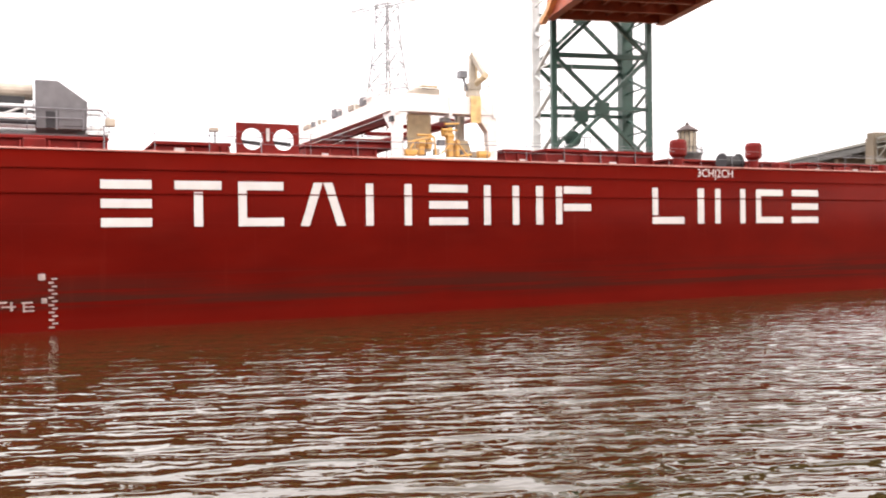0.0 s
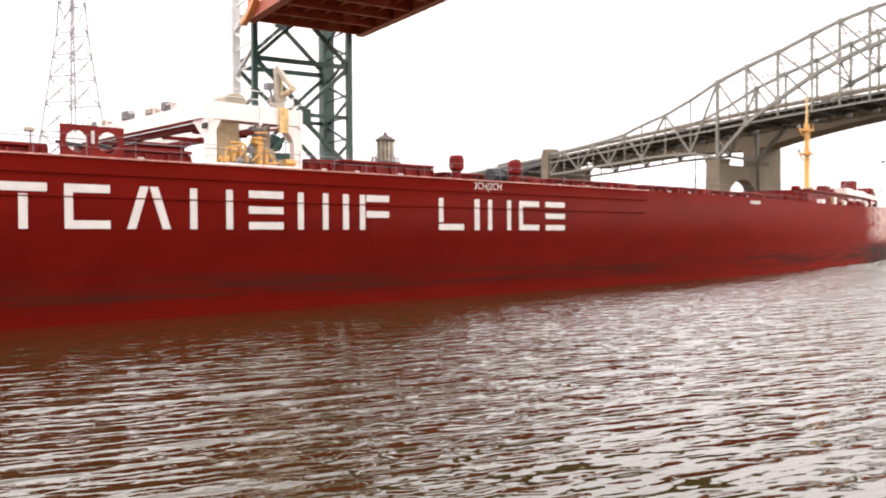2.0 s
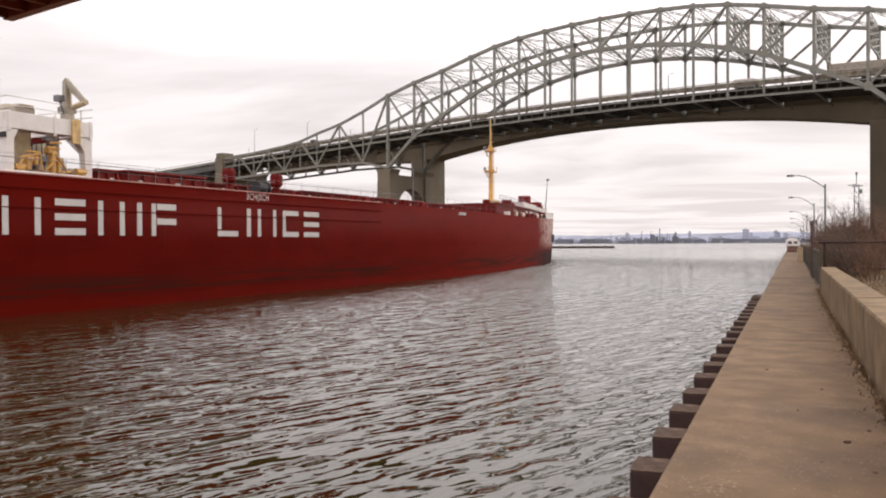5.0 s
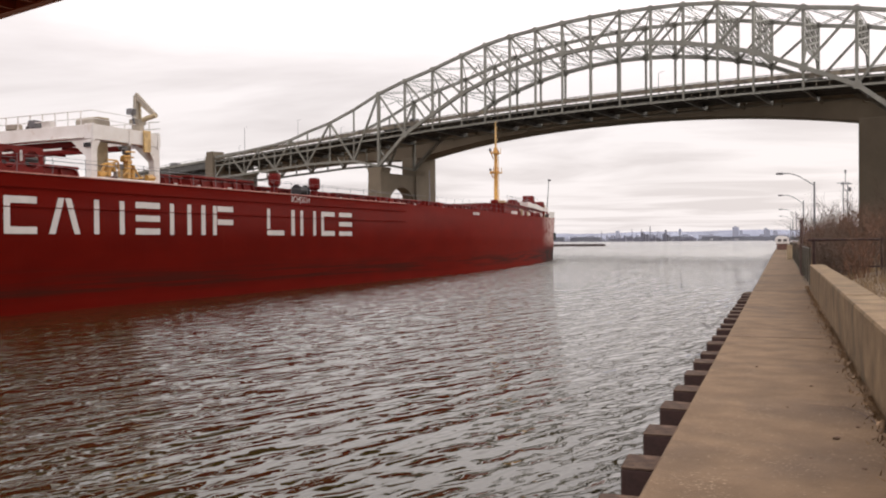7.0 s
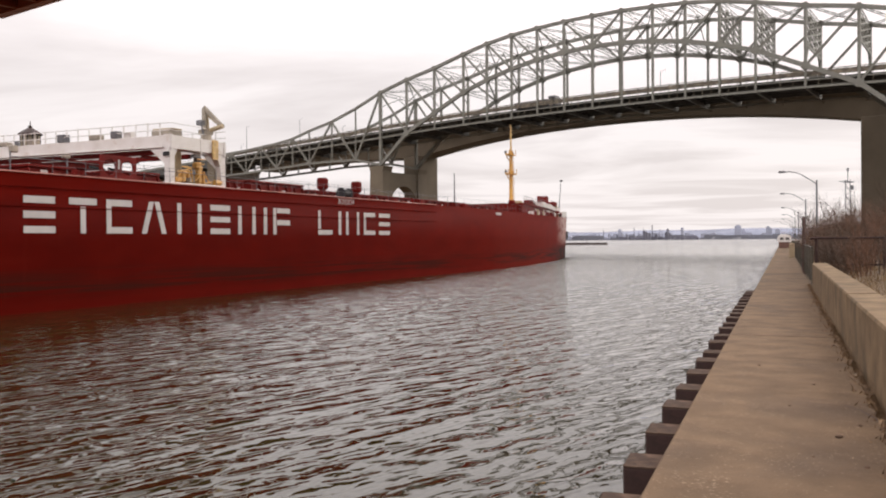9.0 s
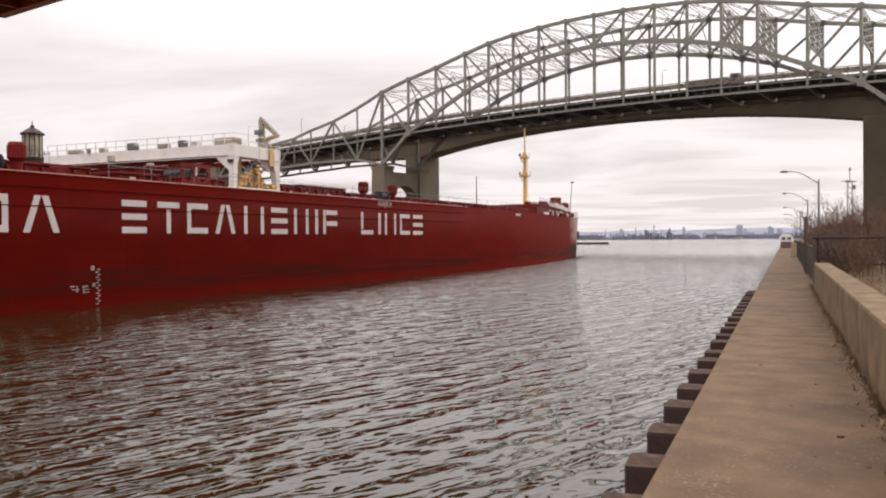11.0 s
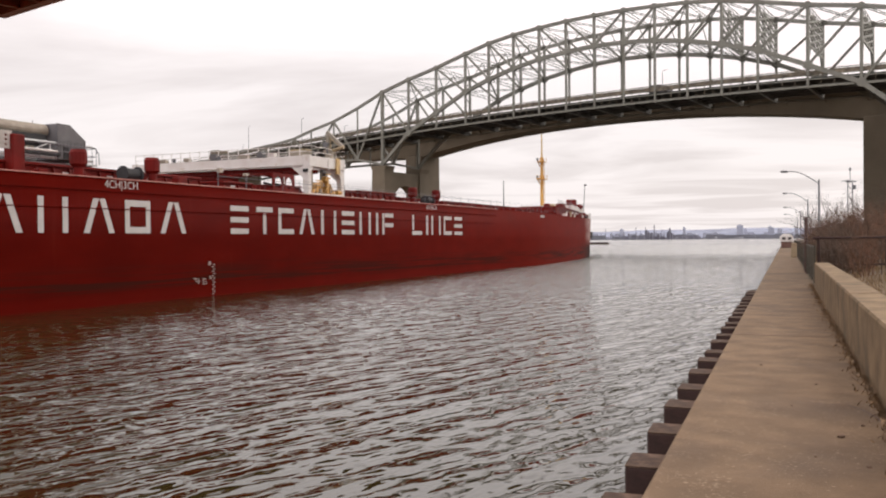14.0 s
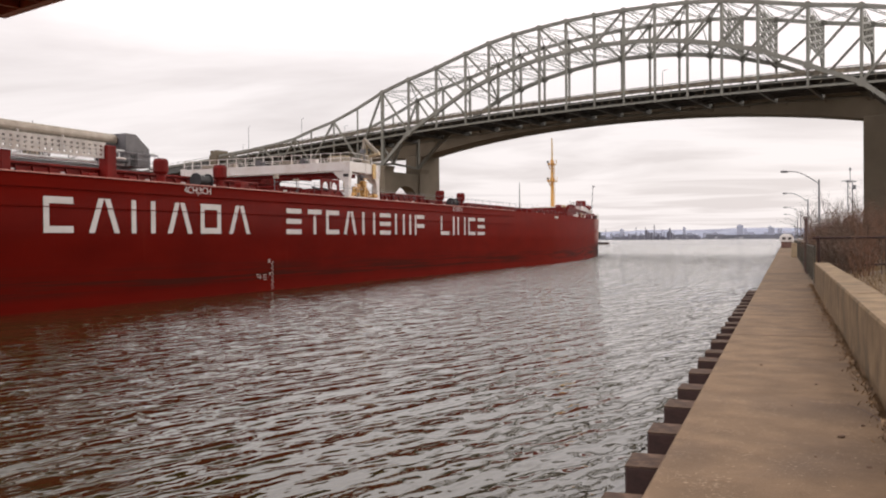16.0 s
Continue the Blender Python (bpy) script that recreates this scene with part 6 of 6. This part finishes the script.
def make_plants():
    rng = random.Random(12)
    shrubs = [twig_mesh("shrub", 20 + k, 1.5, 13, 0.5, 2, 0.022, TWIG if k % 2 else TWIGD) for k in range(5)]
    spots = []
    for y in np.arange(35.5, 100, 1.9):
        for _ in range(2 if y < 70 else 1):
            spots.append((rng.uniform(1.6, 3.6) + 0.02 * (y - 35), y + rng.uniform(-0.8, 0.8), rng.uniform(0.8, 1.2)))
    for y in np.arange(36, 90, 3.2):
        spots.append((rng.uniform(3.5, 6.0), y, rng.uniform(1.1, 1.7)))
    for x in (1.9, 2.5, 3.1, 3.8, 4.6):
        spots.append((x, rng.uniform(27, 34), rng.uniform(0.7, 1.0)))
    for x, y, k in spots:
        ob = new("shrub", rng.choice(shrubs))
        ob.matrix_basis = pose(x, y, 2.0 + min(0.5, 0.16 * (x - 1.3)), rng.uniform(-8, 8), rng.uniform(-8, 8), rng.uniform(0, 360)) @ Matrix.Diagonal((k * 1.25, k * 1.25, k, 1))
        tagged(ob, "leafless brown shrub on the earth bank", "shrub", "shrubs behind the fence")
    trees = [twig_mesh("bare_tree", 60 + k, 5.0, 3, 0.25, 3, 0.09, TWIGD) for k in range(2)]
    for x, y, k in ((3.7, 118, 1.0), (5.0, 128, 1.05), (4.6, 140, 0.9), (6.6, 112, 0.85), (6.6, 104, 0.8), (6.2, 62, 0.55), (7.4, 70, 0.7)):
        ob = new("bare_tree", rng.choice(trees))
        ob.matrix_basis = pose(x, y, 2.2, 0, 0, rng.uniform(0, 360)) @ Matrix.Diagonal((k, k, k, 1))
        tagged(ob, "bare leafless tree beyond the fence", "tree", "bare trees")
    # dry grass and litter on the bank
    v, f = [], []
    for _ in range(9000):
        y = 14.5 + 45 * rng.random() ** 1.3
        x = 1.32 + 3.2 * rng.random()
        z = 1.85 + min(0.6, 0.18 * (x - 1.3))
        a, h = rng.uniform(0, 6.28), rng.uniform(0.12, 0.42)
        dx, dy = 0.012 * math.cos(a), 0.012 * math.sin(a)
        lx, ly = rng.gauss(0, 0.13), rng.gauss(0, 0.13)
        i = len(v)
        v.extend([(x - dx, y - dy, z), (x + dx, y + dy, z), (x + lx, y + ly, z + h)])
        f.append((i, i + 1, i + 2))
    me = bpy.data.meshes.new("dry_grass")
    me.from_pydata(v, [], f)
    me.materials.append(GRASS)
    tagged(new("dry_grass", me), "thin dry brown grass on the bank", "grass", kind="stuff")
    # weeds and dirt in the joint between walkway and wall
    v, f = [], []
    for _ in range(2600):
        y = 5 + 28 * rng.random()
        x = 0.86 - abs(rng.gauss(0, 0.09 if rng.random() < 0.3 else 0.04))
        h = rng.uniform(0.01, 0.06)
        i = len(v)
        v.extend([(x - 0.008, y, PIER_Z), (x + 0.008, y + 0.01, PIER_Z), (x + rng.gauss(0, 0.03), y + rng.gauss(0, 0.03), PIER_Z + h)])
        f.append((i, i + 1, i + 2))
    for k in range(1300):
        y = 8.2 + 11 * rng.random() ** 1.6
        x = 0.85 - abs(rng.gauss(0, 0.02))
        h = 0.03 + 0.16 * rng.random() ** 3
        i = len(v)
        v.extend([(x - 0.004, y - 0.008, PIER_Z), (x, y + 0.008, PIER_Z), (min(0.862, x + rng.gauss(0, 0.02)), y + rng.gauss(0.06, 0.12), PIER_Z + h)])
        f.append((i, i + 1, i + 2))
    # a low uneven bank of blown dirt under them
    start = len(v)
    for k in range(150):
        y = 4.0 + 0.18 * k
        w, h = rng.uniform(0.03, 0.10), rng.uniform(0.012, 0.045)
        v.extend([(0.866 - w, y, PIER_Z + 0.001), (0.866 - 0.4 * w, y, PIER_Z + 0.7 * h), (0.866, y, PIER_Z + h)])
        if k:
            i = start + 3 * k
            f.extend([(i - 3, i, i + 1, i - 2), (i - 2, i + 1, i + 2, i - 1)])
    me = bpy.data.meshes.new("joint_weeds")
    me.from_pydata(v, [], f)
    me.materials.append(LITTER)
    tagged(new("joint_weeds", me), "dry weeds and dirt in the joint at the wall's foot", "weeds", kind="stuff")


make_plants()


def make_small():
    h = thing("white_booth", "small white cabin with a faded red base on the walkway", "cabin", at=(0.05, 150, PIER_Z))
    boxp("base", (-0.75, 0, 0), (0.85, 2.0, 0.95), PINK, h, bevel=0.05)
    bm = bmesh.new()
    add_prism(bm, [(-1.0, 0.95), (1.1, 0.95), (1.1, 1.75), (0.7, 2.15), (-0.5, 2.2), (-0.95, 1.8)], 1, -0.1, 2.1)
    cabin = part("cabin", bm, WHITE, h, bevel=0.06)
    for x in (-0.6, 0.25):
        boxp("window", (x, -0.13, 1.3), (x + 0.55, -0.09, 1.7), ROOFD, cabin)
    tagged(boxp("concrete_block", (0.42, 77.0, PIER_Z), (0.85, 77.5, PIER_Z + 1.2), STONE, bevel=0.04), "pale upright concrete block at the walkway's edge", "block")
    rng = random.Random(31)
    for x, y, r in ((0.42, 7.86, 0.035), (0.62, 8.4, 0.02), (0.31, 10.6, 0.02), (0.05, 9.2, 0.015), (0.55, 6.9, 0.02), (-0.3, 12.0, 0.02), (0.7, 14.5, 0.03), (0.2, 7.1, 0.014)):
        bm = bmesh.new()
        bmesh.ops.create_icosphere(bm, subdivisions=1, radius=r)
        for q in bm.verts:
            q.co *= rng.uniform(0.7, 1.2)
            q.co.z *= 0.5
        ob = part("pebble", bm, CAP)
        ob.matrix_basis = pose(x, y, PIER_Z + r * 0.3)
        tagged(ob, "small brown stone lying on the concrete walkway", "stone", "stones on the walkway")


make_small()


# lamp poles on the bridge approach
def make_bridge_poles():
    for u, v, h in ((-48, 9, 13), (-37, GAP, 10), (-78, 9, 14), (90, 9.5, 9), (-95, GAP, 10)):
        p = thing("road_lamp", "thin grey road lamp pole on the bridge deck", "lamp", "road lamps on the bridge")
        p.matrix_basis = BR @ Matrix.Translation((u, v, deck_z(u) + 2.05))
        tubep("pole", (0, 0, 0), (0, 0, h - 2), 0.12, POST, p, 0.07, 6)
        tubep("arm", (0, 0, h - 2), (1.6, 0, h - 1.6), 0.05, POST, p, 0.05, 6)


make_bridge_poles()

# ---- traffic on the arch bridge ----
def make_vehicle(name, label, cat, body, cab, m):
    """body and cab: (from, to, lowest, highest) along the road."""
    v = thing(name, label, cat)
    boxp("body", (body[0], -1.2, body[2]), (body[1], 1.2, body[3]), m, v, bevel=0.12)
    bm = bmesh.new()
    a, b, lo, hi = cab
    add_prism(bm, [(a, lo), (b, lo), (b, lo + 0.45 * (hi - lo)), (b - 0.25 * (b - a), hi), (a, hi)], 1, -1.1, 1.1)
    c = part("cab", bm, m, v, bevel=0.08)
    bm = bmesh.new()
    add_box(bm, (b - 0.75 * (b - a), -1.13, lo + 0.55 * (hi - lo)), (b - 0.32 * (b - a), -1.09, lo + 0.85 * (hi - lo)))
    part("window", bm, BLACK, c)
    for x in (body[0] + 1.0, (body[0] + body[1]) / 2 if body[1] - body[0] > 8 else body[0] + 1.9, b - 1.0):
        for y in (-1.1, 0.85):
            tubep("wheel", (x, y, 0.48), (x, y + 0.25, 0.48), 0.48, BLACK, v, n=12)
    return v


van = make_vehicle("box_van", "white box van crossing the steel bridge", "van", (-3.4, 1.2, 0.6, 2.7), (1.2, 3.3, 0.5, 2.1), WHITE)
lorry = make_vehicle("articulated_lorry", "pale articulated lorry crossing the steel bridge", "lorry", (-9.5, 5.2, 0.9, 4.0), (5.6, 9.0, 0.5, 3.6), BELT)
flatbed = make_vehicle("flatbed_lorry", "dark loaded flatbed lorry crossing the steel bridge", "lorry", (-7.0, 3.8, 0.8, 2.5), (4.2, 7.0, 0.5, 3.2), GREYP)
pickup = make_vehicle("delivery_truck", "grey delivery truck crossing the steel bridge", "truck", (-2.8, 0.6, 0.6, 2.5), (0.6, 2.8, 0.5, 2.1), GREYP)

# ---- what moves ----
SPEED, LEAN = 3.2256, 0.056
HEAD = -math.degrees(math.atan(LEAN))


def motions():
    rows = []
    for t in (0, 4, 8, 12, 16):
        d = 28.38 + SPEED * t
        rows.append((t, pose(-37.371 - math.sin(radians(HEAD)) * d, math.cos(radians(HEAD)) * d, 0, 0, 0, HEAD)))
    walk(ship, rows)

    def road(ob, at, when, speed, first=-170.0, last=300.0):
        """Drives along the near lane at an even speed, past the place at the time given."""
        drive = []
        for k in range(33):
            t = 0.5 * k
            u = min(last, max(first, at + speed * (t - when)))
            d = 0.5
            slope = math.degrees(math.atan2(deck_z(u + d) - deck_z(u - d), 2 * d))
            drive.append((t, BR @ Matrix.Translation((u, 4.0, deck_z(u) + 2.05)) @ pose(0, 0, 0, 0, -slope, 0)))
        walk(ob, drive)
    road(van, 76.7, 3.5, 24.2)
    road(lorry, 103.0, 3.5, 25.0)
    road(flatbed, 61.0, 9.2, 25.0)
    road(pickup, 74.3, 13.4, 29.6)
    walk(water, [(0, pose(0, 0, 0)), (8, pose(-0.9, 2.4, 0)), (16, pose(-1.8, 4.8, 0))])


motions()
